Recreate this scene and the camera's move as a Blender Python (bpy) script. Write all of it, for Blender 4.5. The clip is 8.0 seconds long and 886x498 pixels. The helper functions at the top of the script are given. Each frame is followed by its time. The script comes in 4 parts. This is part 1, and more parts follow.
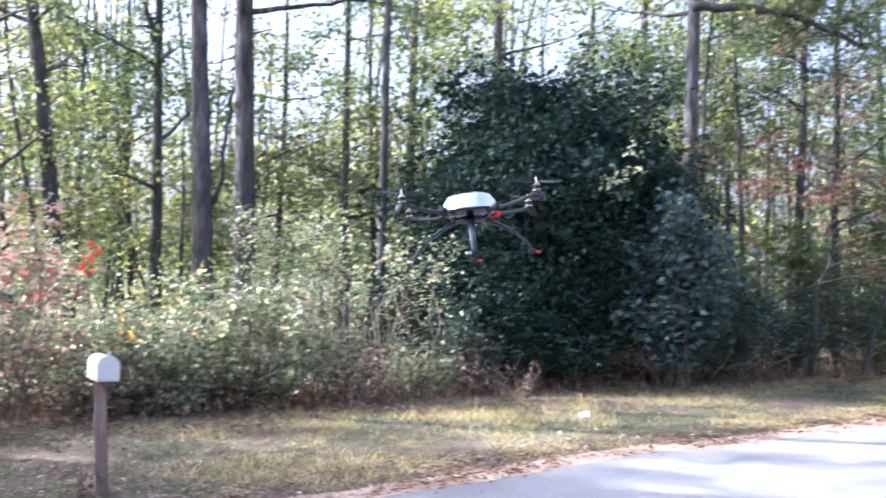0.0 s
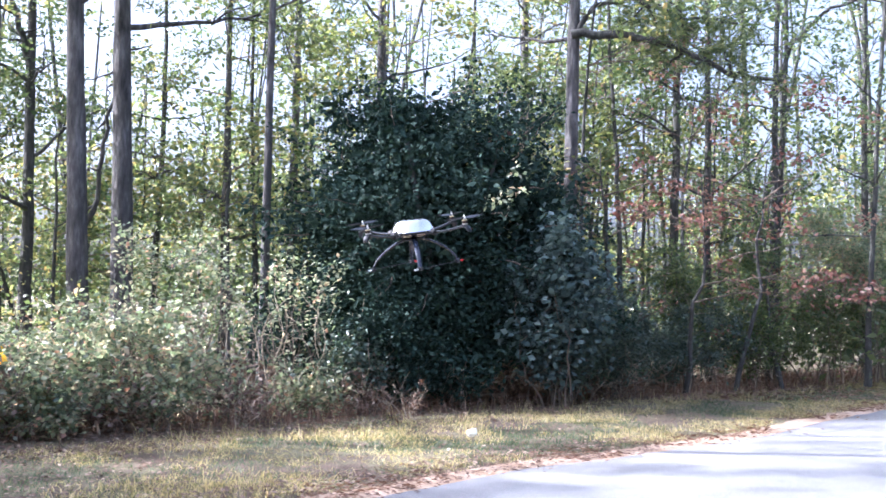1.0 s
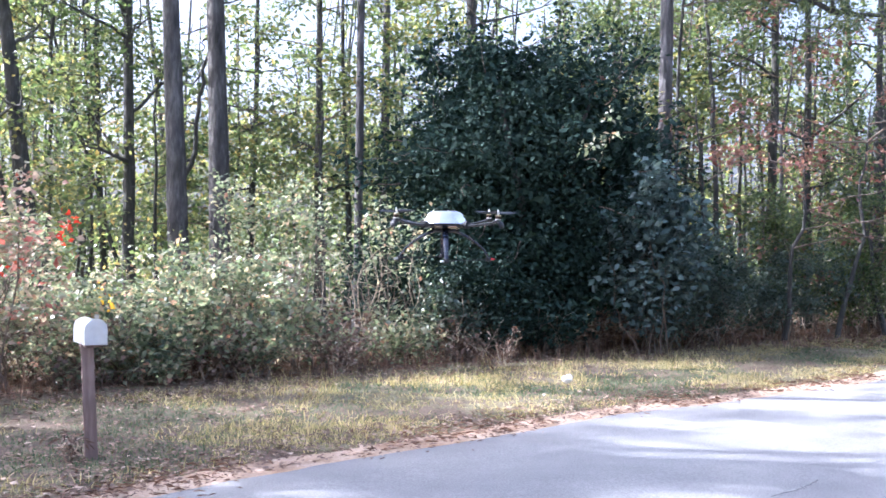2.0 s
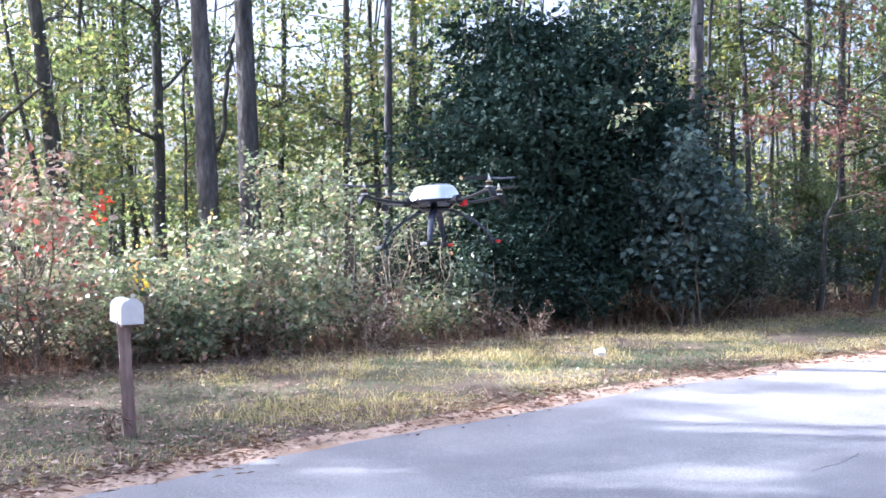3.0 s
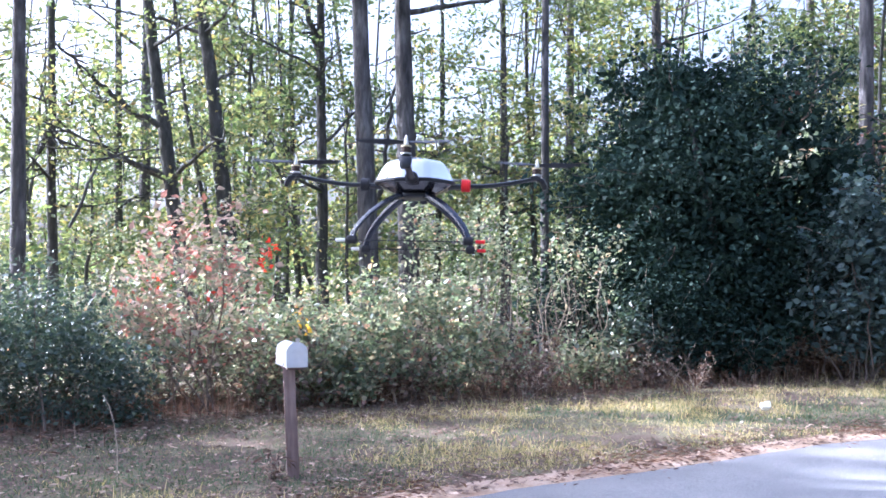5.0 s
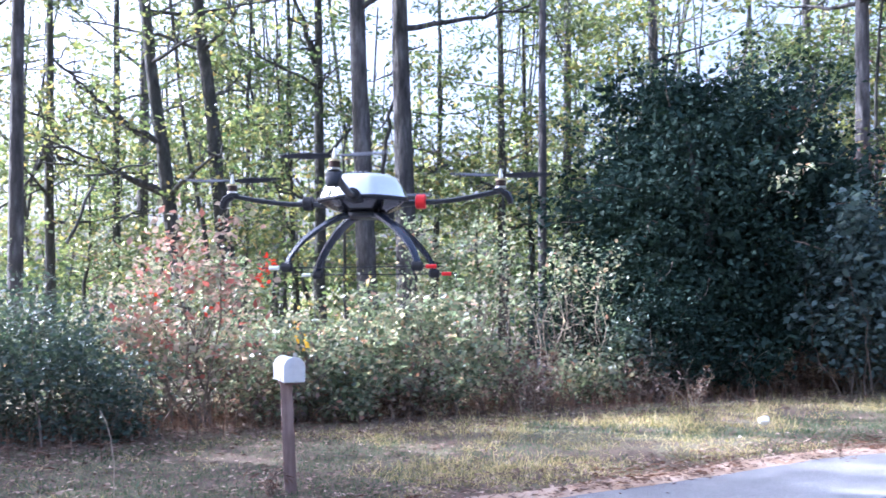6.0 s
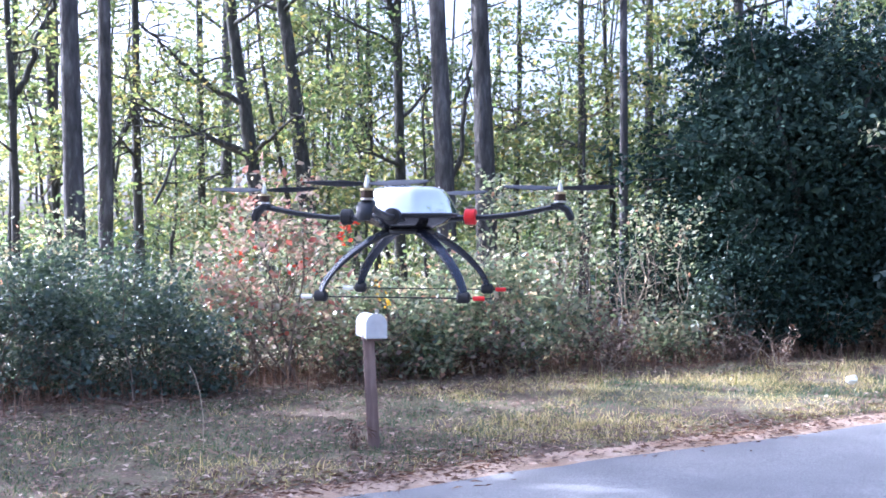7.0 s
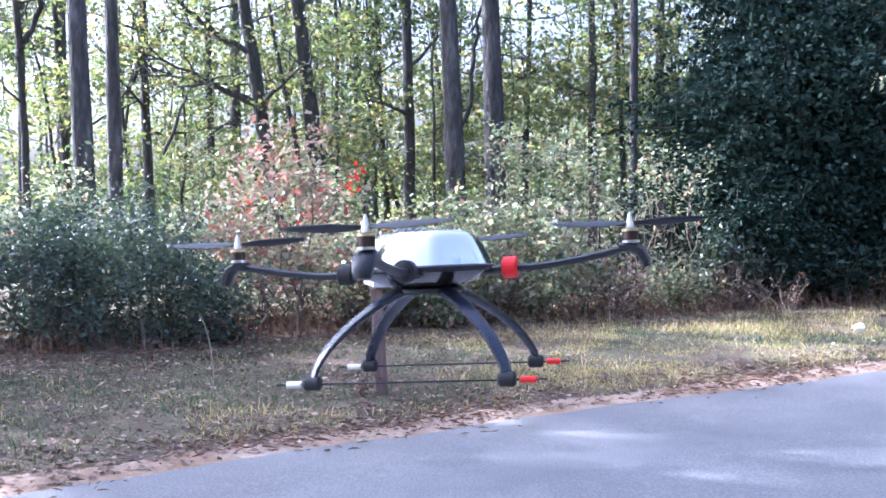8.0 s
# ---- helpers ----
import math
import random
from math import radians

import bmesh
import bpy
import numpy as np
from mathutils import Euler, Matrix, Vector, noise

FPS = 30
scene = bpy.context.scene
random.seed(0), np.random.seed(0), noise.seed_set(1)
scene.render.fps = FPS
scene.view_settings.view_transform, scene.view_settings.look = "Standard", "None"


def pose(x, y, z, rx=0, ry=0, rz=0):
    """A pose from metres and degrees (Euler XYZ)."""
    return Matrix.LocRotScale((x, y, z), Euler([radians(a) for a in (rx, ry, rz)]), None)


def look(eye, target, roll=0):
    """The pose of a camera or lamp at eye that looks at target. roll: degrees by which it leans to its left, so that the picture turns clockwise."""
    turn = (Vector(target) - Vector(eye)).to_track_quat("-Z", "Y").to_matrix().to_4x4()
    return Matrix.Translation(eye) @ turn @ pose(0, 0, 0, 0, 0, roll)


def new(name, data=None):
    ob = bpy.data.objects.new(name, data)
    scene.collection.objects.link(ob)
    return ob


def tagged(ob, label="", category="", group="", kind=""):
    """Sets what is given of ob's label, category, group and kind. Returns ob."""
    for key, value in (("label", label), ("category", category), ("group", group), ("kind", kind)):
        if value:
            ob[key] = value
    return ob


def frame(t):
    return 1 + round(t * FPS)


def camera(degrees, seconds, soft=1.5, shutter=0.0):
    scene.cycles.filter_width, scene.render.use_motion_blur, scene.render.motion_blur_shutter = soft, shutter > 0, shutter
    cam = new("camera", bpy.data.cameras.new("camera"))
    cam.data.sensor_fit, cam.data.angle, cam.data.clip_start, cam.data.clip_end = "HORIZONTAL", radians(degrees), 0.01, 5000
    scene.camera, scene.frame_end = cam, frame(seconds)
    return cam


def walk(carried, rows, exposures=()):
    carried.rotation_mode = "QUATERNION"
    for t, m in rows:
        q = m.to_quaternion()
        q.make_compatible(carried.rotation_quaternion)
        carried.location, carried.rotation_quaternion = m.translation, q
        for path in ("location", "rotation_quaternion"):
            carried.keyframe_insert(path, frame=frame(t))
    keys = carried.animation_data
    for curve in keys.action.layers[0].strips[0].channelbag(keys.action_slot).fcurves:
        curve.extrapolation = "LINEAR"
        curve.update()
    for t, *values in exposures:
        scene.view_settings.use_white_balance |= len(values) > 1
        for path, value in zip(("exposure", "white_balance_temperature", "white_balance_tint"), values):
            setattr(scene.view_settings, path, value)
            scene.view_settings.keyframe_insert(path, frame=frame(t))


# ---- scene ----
GRADES = [(0, 2.05, 5180, 20), (2.2, 2.05, 5180, 20), (4.5, 1.95, 5000, 21), (8, 1.9, 4830, 23)]  # seconds, exposure, white balance
# camera: handheld, turning with the aircraft
cam = camera(45.4, 8.0, 1.65, 0.25)
PATH = [  # seconds, x, y, z, yaw, pitch, roll
    (0.0, 0.176, -0.019, 1.733, 0.0, 1.38, -1.31), (0.3, 0.087, -0.011, 1.656, -5.70, 2.63, -1.25),
    (0.5, 0.084, -0.012, 1.644, -7.41, 3.06, -1.42), (1.0, 0.066, -0.002, 1.632, -6.57, 2.93, -1.04),
    (1.5, -0.016, -0.003, 1.575, -4.34, 1.36, -0.83), (2.0, 0.023, 0.0, 1.586, -1.69, 0.19, -0.57),
    (2.2, 0.015, 0.008, 1.59, -1.25, 0.10, -0.4),
    (3.3, -0.023, 0.041, 1.611, 0.59, -1.54, 0.20), (3.5, -0.007, 0.021, 1.608, 1.74, -0.70, 0.0),
    (3.7, -0.038, 0.006, 1.598, 3.98, 0.05, -0.15), (4.0, -0.078, 0.051, 1.584, 8.05, 0.51, -0.31),
    (4.5, -0.044, 0.017, 1.586, 8.75, 0.72, -0.13), (5.8, -0.034, -0.002, 1.595, 7.06, 2.38, -0.05),
    (6.0, -0.032, -0.001, 1.580, 8.09, 2.25, -0.02), (6.5, -0.037, -0.006, 1.579, 10.71, 1.49, -0.07),
    (7.0, -0.034, -0.015, 1.561, 12.40, 0.07, 0.14), (7.5, -0.032, -0.013, 1.578, 13.37, -1.38, 0.17),
    (8.0, -0.002, -0.024, 1.556, 12.98, -2.66, 0.30)]
walk(cam, [(t, pose(x, y, z, 90 + p, r, yaw)) for t, x, y, z, yaw, p, r in PATH], GRADES)
# light: low sun from the side of the woods, pale sky
SUN_DIR = Vector((-0.98, 0.16, 0.64)).normalized()
sun = new("sun", bpy.data.lights.new("sun", "SUN"))
sun.data.energy, sun.data.angle, sun.data.color = 5.0, radians(0.5), (1.0, 0.91, 0.77)
sun.matrix_basis = look(SUN_DIR * 60, (0, 0, 0))
world = bpy.data.worlds.new("world")
scene.world = world
world.use_nodes = True
wn = world.node_tree.nodes
sky = wn.new("ShaderNodeTexSky")
sky.sky_type, sky.sun_disc = "NISHITA", False
sky.sun_elevation = math.asin(SUN_DIR.z)
sky.sun_rotation = math.atan2(SUN_DIR.x, SUN_DIR.y)
sky.dust_density, sky.air_density = 8.0, 0.8
wn["Background"].inputs["Strength"].default_value = 0.15
haze = wn.new("ShaderNodeHueSaturation")
haze.inputs["Saturation"].default_value, haze.inputs["Value"].default_value = 0.62, 1.15
world.node_tree.links.new(sky.outputs[0], haze.inputs["Color"])
world.node_tree.links.new(haze.outputs[0], wn["Background"].inputs[0])
# ---- materials ----
def material(name):
    m = bpy.data.materials.new(name)
    m.use_nodes = True
    return m, m.node_tree.nodes, m.node_tree.links


def ramp(nodes, stops):
    r = nodes.new("ShaderNodeValToRGB")
    els = r.color_ramp.elements
    while len(els) < len(stops):
        els.new(0.5)
    for e, (p, c) in zip(els, stops):
        e.position, e.color = p, (*c, 1)
    return r


def noise_node(nodes, links, scale, detail=5, vec=None, rough=0.6):
    n = nodes.new("ShaderNodeTexNoise")
    n.inputs["Scale"].default_value, n.inputs["Detail"].default_value, n.inputs["Roughness"].default_value = scale, detail, rough
    if vec is not None:
        links.new(vec, n.inputs["Vector"])
    return n


def mixed(nodes, links, fac, a, b, mode="MIX"):
    n = nodes.new("ShaderNodeMix")
    n.data_type, n.blend_type = "RGBA", mode
    for socket, v in ((n.inputs[0], fac), (n.inputs[6], a), (n.inputs[7], b)):
        if isinstance(v, (int, float)):
            socket.default_value = v
        elif isinstance(v, tuple):
            socket.default_value = (*v, 1)
        else:
            links.new(v, socket)
    return n.outputs[2]


def surface(name, stops, scale, roughness=0.85, bump=0.3, bump_scale=60.0, metal=0.0, stretch=(1, 1, 1), coarse=None, coat=0.0, spec=0.4, dist=0.02):
    """A two-scale noise surface: colour ramp over a noise, a coarse tint, fine relief."""
    m, n, l = material(name)
    b = n["Principled BSDF"]
    tc, mp = n.new("ShaderNodeTexCoord"), n.new("ShaderNodeMapping")
    mp.inputs["Scale"].default_value = stretch
    l.new(tc.outputs["Object"], mp.inputs[0])
    nz = noise_node(n, l, scale, 6, mp.outputs[0])
    r = ramp(n, stops)
    l.new(nz.outputs[0], r.inputs[0])
    col = r.outputs[0]
    if coarse:
        nz2 = noise_node(n, l, coarse[0], 3, tc.outputs["Object"])
        r2 = ramp(n, [(0.35, (1, 1, 1)), (0.68, coarse[1])])
        l.new(nz2.outputs[0], r2.inputs[0])
        col = mixed(n, l, 1.0, col, r2.outputs[0], "MULTIPLY")
    l.new(col, b.inputs["Base Color"])
    b.inputs["Roughness"].default_value, b.inputs["Metallic"].default_value = roughness, metal
    b.inputs["Specular IOR Level"].default_value, b.inputs["Coat Weight"].default_value = spec, coat
    if bump:
        nb, bp = noise_node(n, l, bump_scale, 4, mp.outputs[0]), n.new("ShaderNodeBump")
        bp.inputs["Strength"].default_value, bp.inputs["Distance"].default_value = bump, dist
        l.new(nb.outputs[0], bp.inputs["Height"])
        l.new(bp.outputs[0], b.inputs["Normal"])
    return m


def leafy(name, stops, gloss=0.35, through_share=0.35, glow_tint=(1.0, 1.0, 0.55), spec=0.5):
    """A leaf: colour by leaf, gloss of its skin, light shining through it."""
    m, n, l = material(name)
    b = n["Principled BSDF"]
    g = n.new("ShaderNodeNewGeometry")
    r = ramp(n, stops)
    l.new(g.outputs["Random Per Island"], r.inputs[0])
    l.new(r.outputs[0], b.inputs["Base Color"])
    b.inputs["Roughness"].default_value, b.inputs["Specular IOR Level"].default_value = gloss, spec
    t, mx = n.new("ShaderNodeBsdfTranslucent"), n.new("ShaderNodeMixShader")
    l.new(mixed(n, l, 1.0, r.outputs[0], tuple(2.0 * c for c in glow_tint), "MULTIPLY"), t.inputs[0])
    mx.inputs[0].default_value = through_share
    l.new(b.outputs[0], mx.inputs[1])
    l.new(t.outputs[0], mx.inputs[2])
    l.new(mx.outputs[0], n["Material Output"].inputs[0])
    return m


def plain(name, color, roughness=0.4, metal=0.0, coat=0.0, scale=40.0, vary=0.15):
    lo, hi = tuple(c * (1 - vary) for c in color), tuple(min(1, c * (1 + vary)) for c in color)
    return surface(name, [(0.3, lo), (0.7, hi)], scale, roughness, 0.05, scale * 6, metal, coat=coat, dist=0.002)


bark_pine = surface("bark_pine", [(0.3, (0.042, 0.04, 0.041)), (0.53, (0.13, 0.12, 0.121)), (0.74, (0.29, 0.275, 0.275))], 9, 0.9, 0.9, 14, stretch=(1, 1, 0.25), coarse=(1.2, (0.72, 0.74, 0.7)), dist=0.06)
bark_grey = surface("bark_grey", [(0.3, (0.04, 0.039, 0.037)), (0.6, (0.105, 0.1, 0.093)), (0.8, (0.27, 0.27, 0.25))], 12, 0.9, 0.7, 22, stretch=(1, 1, 0.3), coarse=(1.5, (0.7, 0.75, 0.7)), dist=0.04)
twig_brown = surface("twig_brown", [(0.3, (0.09, 0.065, 0.05)), (0.7, (0.24, 0.19, 0.15))], 20, 0.85, 0.3, 40)
twig_pale = surface("twig_pale", [(0.3, (0.26, 0.2, 0.14)), (0.7, (0.5, 0.43, 0.33))], 20, 0.85, 0.3, 40)
leaf_shrub = leafy("leaf_shrub", [(0.0, (0.06, 0.085, 0.055)), (0.35, (0.14, 0.18, 0.11)), (0.7, (0.28, 0.31, 0.22)), (0.92, (0.36, 0.3, 0.22)), (1.0, (0.36, 0.18, 0.13))], 0.4, 0.5, (1.0, 0.98, 0.78), 1.0)
leaf_holly = leafy("leaf_holly", [(0.0, (0.035, 0.06, 0.05)), (0.6, (0.075, 0.115, 0.095)), (1.0, (0.15, 0.18, 0.14))], 0.4, 0.2, spec=0.5)
# dark evergreen leaf; part of its shade is put into the low colour and gloss
leaf_dark_shaded = leafy("leaf_dark_shaded", [(0.0, (0.017, 0.033, 0.027)), (0.6, (0.03, 0.056, 0.045)), (1.0, (0.05, 0.078, 0.062))], 0.6, 0.05, spec=0.08)
leaf_gold = leafy("leaf_gold", [(0.0, (0.06, 0.085, 0.045)), (0.5, (0.12, 0.15, 0.075)), (0.85, (0.22, 0.22, 0.1)), (1.0, (0.28, 0.2, 0.09))], 0.33, 0.52, (1.0, 1.0, 0.6), 0.6)
leaf_green = leafy("leaf_green", [(0.0, (0.035, 0.06, 0.032)), (0.5, (0.08, 0.115, 0.055)), (1.0, (0.16, 0.18, 0.085))], 0.33, 0.5, (1.0, 1.0, 0.65), 0.6)
leaf_red = leafy("leaf_red", [(0.0, (0.3, 0.08, 0.06)), (0.18, (0.36, 0.2, 0.16)), (0.4, (0.42, 0.35, 0.29)), (0.6, (0.27, 0.26, 0.18)), (1.0, (0.17, 0.2, 0.13))], 0.3, 0.35, (1.0, 0.88, 0.8))
leaf_scarlet = leafy("leaf_scarlet", [(0.0, (0.5, 0.04, 0.03)), (1.0, (0.62, 0.11, 0.06))], 0.45, 0.45, (1.0, 0.5, 0.3))
leaf_yellow = leafy("leaf_yellow", [(0.0, (0.75, 0.45, 0.03)), (1.0, (0.8, 0.6, 0.08))], 0.45, 0.45, (1.0, 0.8, 0.3))
leaf_rust = leafy("leaf_rust", [(0.0, (0.15, 0.065, 0.05)), (0.5, (0.22, 0.12, 0.095)), (1.0, (0.28, 0.21, 0.15))], 0.4, 0.38, (1.0, 0.75, 0.68))
needle = leafy("needle", [(0.0, (0.07, 0.1, 0.05)), (0.6, (0.14, 0.18, 0.08)), (1.0, (0.26, 0.28, 0.12))], 0.5, 0.3)
leaf_cedar = leafy("leaf_cedar", [(0.0, (0.05, 0.085, 0.08)), (0.6, (0.1, 0.15, 0.145)), (1.0, (0.18, 0.23, 0.21))], 0.5, 0.15, (0.9, 1.0, 0.8), 0.3)
grass_mix = leafy("grass_mix", [(0.0, (0.14, 0.15, 0.07)), (0.3, (0.26, 0.24, 0.12)), (0.5, (0.42, 0.36, 0.2)), (1.0, (0.56, 0.47, 0.28))], 0.6, 0.35, (1.0, 0.95, 0.6))
grass_green = leafy("grass_green", [(0.0, (0.045, 0.08, 0.045)), (0.6, (0.09, 0.135, 0.075)), (1.0, (0.22, 0.21, 0.12))], 0.6, 0.3, (1.0, 1.0, 0.65))
leaf_dead = leafy("leaf_dead", [(0.0, (0.07, 0.042, 0.03)), (0.5, (0.16, 0.105, 0.075)), (0.85, (0.27, 0.2, 0.15)), (1.0, (0.5, 0.41, 0.33))], 0.6, 0.15, (1.0, 0.7, 0.5))
straw = leafy("straw", [(0.0, (0.1, 0.055, 0.038)), (0.5, (0.2, 0.12, 0.082)), (1.0, (0.36, 0.26, 0.185))], 0.6, 0.15, (1.0, 0.7, 0.5))
asphalt = surface("asphalt", [(0.32, (0.14, 0.14, 0.147)), (0.5, (0.2, 0.2, 0.208)), (0.66, (0.28, 0.277, 0.278))], 75, 0.85, 0.6, 150, coarse=(0.9, (0.72, 0.72, 0.74)), dist=0.01)
sand = surface("sand", [(0.3, (0.36, 0.26, 0.19)), (0.6, (0.5, 0.39, 0.3)), (0.8, (0.6, 0.5, 0.4))], 30, 0.95, 0.5, 120, coarse=(1.8, (0.7, 0.6, 0.5)), dist=0.01)


def ground_material():
    m, n, l = material("ground")
    b = n["Principled BSDF"]
    tc = n.new("ShaderNodeTexCoord")
    v = tc.outputs["Object"]
    big, mid, fine = noise_node(n, l, 0.55, 4, v), noise_node(n, l, 3.5, 6, v), noise_node(n, l, 45, 5, v)
    soil = ramp(n, [(0.3, (0.05, 0.036, 0.026)), (0.5, (0.115, 0.078, 0.052)), (0.7, (0.21, 0.15, 0.1))])
    turf = ramp(n, [(0.3, (0.08, 0.08, 0.04)), (0.5, (0.17, 0.155, 0.085)), (0.7, (0.32, 0.28, 0.17))])
    l.new(fine.outputs[0], soil.inputs[0])
    l.new(fine.outputs[0], turf.inputs[0])
    add = n.new("ShaderNodeMath")
    add.operation = "ADD"
    l.new(big.outputs[0], add.inputs[0])
    l.new(mid.outputs[0], add.inputs[1])
    pick = ramp(n, [(0.45, (0, 0, 0)), (0.58, (1, 1, 1))])
    half = n.new("ShaderNodeMath")
    half.operation = "MULTIPLY"
    half.inputs[1].default_value = 0.5
    l.new(add.outputs[0], half.inputs[0])
    l.new(half.outputs[0], pick.inputs[0])
    l.new(mixed(n, l, pick.outputs[0], soil.outputs[0], turf.outputs[0]), b.inputs["Base Color"])
    b.inputs["Roughness"].default_value = 0.95
    bp = n.new("ShaderNodeBump")
    bp.inputs["Strength"].default_value, bp.inputs["Distance"].default_value = 0.7, 0.03
    l.new(fine.outputs[0], bp.inputs["Height"])
    l.new(bp.outputs[0], b.inputs["Normal"])
    return m


earth = ground_material()
post_wood = surface("post_wood", [(0.3, (0.2, 0.135, 0.12)), (0.6, (0.36, 0.27, 0.24)), (0.8, (0.46, 0.37, 0.33))], 18, 0.85, 0.6, 30, stretch=(1, 1, 0.12), coarse=(3, (0.7, 0.68, 0.66)), dist=0.01)
box_paint = surface("box_paint", [(0.3, (0.66, 0.68, 0.7)), (0.6, (0.8, 0.81, 0.82)), (0.8, (0.84, 0.84, 0.84))], 9, 0.45, 0.1, 60, coarse=(7, (0.9, 0.88, 0.84)), dist=0.003)
carbon = surface("carbon", [(0.35, (0.01, 0.011, 0.014)), (0.65, (0.02, 0.022, 0.028))], 240, 0.4, 0.1, 400, coat=0.1, spec=0.4, dist=0.001)
# leg carbon, with the sky's blue reflection put into its base colour
leg_carbon_sky_tint = surface("leg_carbon_sky_tint", [(0.35, (0.01, 0.014, 0.026)), (0.65, (0.018, 0.025, 0.046))], 240, 0.27, 0.08, 400, coat=0.0, spec=0.7, dist=0.001)
hull_gloss = surface("hull_gloss", [(0.35, (0.1, 0.095, 0.095)), (0.65, (0.16, 0.15, 0.15))], 120, 0.16, 0.04, 300, metal=0.85, coat=0.5, dist=0.001)
black_rubber = plain("black_rubber", (0.018, 0.018, 0.02), 0.6)
dome_shell = surface("dome_shell", [(0.3, (0.84, 0.84, 0.85)), (0.6, (0.9, 0.9, 0.9))], 6, 0.07, 0.03, 30, metal=0.95, coat=0.4, dist=0.002)
vent_grey = plain("vent_grey", (0.14, 0.15, 0.16), 0.5)
red_plastic = plain("red_plastic", (0.75, 0.02, 0.02), 0.35)
white_plastic = plain("white_plastic", (0.8, 0.8, 0.74), 0.4)
brass = plain("brass", (0.75, 0.62, 0.38), 0.3, 0.9)
silver = plain("silver", (0.75, 0.75, 0.76), 0.28, 0.9)
copper = plain("copper", (0.06, 0.04, 0.032), 0.4, 0.6)
blade_mat = plain("blade_mat", (0.03, 0.033, 0.042), 0.5)
# ---- building helpers ----
rng = np.random.default_rng(7)


def mesh_from(name, verts, faces, mat, smooth=False):
    """A mesh from vertex rows and equal-sided face rows."""
    verts, faces = np.asarray(verts, np.float32), np.asarray(faces, np.int32)
    me = bpy.data.meshes.new(name)
    k = faces.shape[1]
    me.vertices.add(len(verts))
    me.vertices.foreach_set("co", verts.ravel())
    me.loops.add(faces.size)
    me.loops.foreach_set("vertex_index", faces.ravel())
    me.polygons.add(len(faces))
    me.polygons.foreach_set("loop_start", np.arange(0, faces.size, k, dtype=np.int32))
    me.update(calc_edges=True)
    me.validate()
    me.materials.append(mat)
    if smooth:
        me.polygons.foreach_set("use_smooth", np.ones(len(faces), bool))
    return me


def child(name, me, parent, label=""):
    ob = new(name, me)
    ob.parent = parent
    return tagged(ob, label)


def part(name, bm, mat, parent, label="", smooth=True):
    me = bpy.data.meshes.new(name)
    bmesh.ops.recalc_face_normals(bm, faces=bm.faces)
    bm.to_mesh(me)
    bm.free()
    me.materials.append(mat)
    if smooth:
        me.shade_smooth()
        me.set_sharp_from_angle(angle=radians(40))
    return child(name, me, parent, label)


def unit(v):
    return v / (np.linalg.norm(v, axis=-1, keepdims=True) + 1e-9)


def leaf_geometry(points, size, flat=0.4, aspect=0.55, spread=0.35):
    """Folded leaf blades of two triangles at the points; flat: how level they lie."""
    n = len(points)
    along = rng.normal(size=(n, 3))
    along[:, 2] = along[:, 2] * (1 - flat) - 0.15
    along = unit(along)
    nor = rng.normal(size=(n, 3)) * (1 - flat)
    nor[:, 2] += flat * 1.5
    across = unit(np.cross(nor, along))
    up = np.cross(along, across)
    s = (size * np.clip(np.exp(rng.normal(size=(n, 1)) * spread), 0.5, 1.6)).astype(np.float32)
    w = s * aspect * 0.5
    mid = points + along * s * 0.45 + up * s * 0.1
    v = np.stack([points, mid + across * w, points + along * s, mid - across * w], 1).reshape(-1, 3)
    i = np.arange(n)[:, None] * 4
    return v, np.concatenate([i + [0, 1, 2], i + [0, 2, 3]], 0)


def clumps(centers, per, radius, squash=0.6):
    c = np.repeat(centers, per, 0)
    d = rng.normal(size=c.shape) * radius
    d[:, 2] *= squash
    return c + d


def crown_points(center, radii, n, hollow=0.5, gap=0.0, seed=0, gap_scale=1.0):
    """Clump centres in an uneven rounded volume: denser near its skin, with holes where a noise is low."""
    out = []
    center, radii = Vector(center), Vector(radii)
    while len(out) < n:
        d = Vector(rng.normal(size=3)).normalized()
        r = (hollow + (1 - hollow) * rng.random()) ** 0.6 * (0.78 + 0.4 * noise.noise(d * 1.7 + Vector((seed * 3.1, 0, 0))) + 0.2 * noise.noise(d * 4 + Vector((0, seed * 2.3, 0))))
        p = Vector((d.x * radii.x * r, d.y * radii.y * r, d.z * radii.z * r)) + center
        if gap and noise.noise(p * gap_scale + Vector((0, 0, seed * 5.7))) < gap - 0.35:
            if rng.random() < 0.85:
                continue
        out.append(p)
    return np.array(out)


def tube(points, radii, sides=7):
    """A tapering bent tube through the points: vertex rows and quads."""
    pts = np.asarray(points, float)
    k = len(pts)
    t = unit(np.gradient(pts, axis=0))
    ref = np.where(np.abs(t[:, 2:]) > 0.8, [[1.0, 0, 0]], [[0, 0, 1.0]])
    a = unit(np.cross(t, ref))
    b = np.cross(t, a)
    an = np.linspace(0, 2 * math.pi, sides, endpoint=False)
    r = np.asarray(radii, float)[:, None, None]
    v = pts[:, None] + r * (np.cos(an)[None, :, None] * a[:, None] + np.sin(an)[None, :, None] * b[:, None])
    i, j = np.meshgrid(np.arange(k - 1), np.arange(sides), indexing="ij")
    q = np.stack([i * sides + j, i * sides + (j + 1) % sides, (i + 1) * sides + (j + 1) % sides, (i + 1) * sides + j], -1).reshape(-1, 4)
    return v.reshape(-1, 3), q


def joined(pieces):
    vs, fs, o = [], [], 0
    for v, f in pieces:
        vs.append(v)
        fs.append(f + o)
        o += len(v)
    return np.concatenate(vs), np.concatenate(fs)


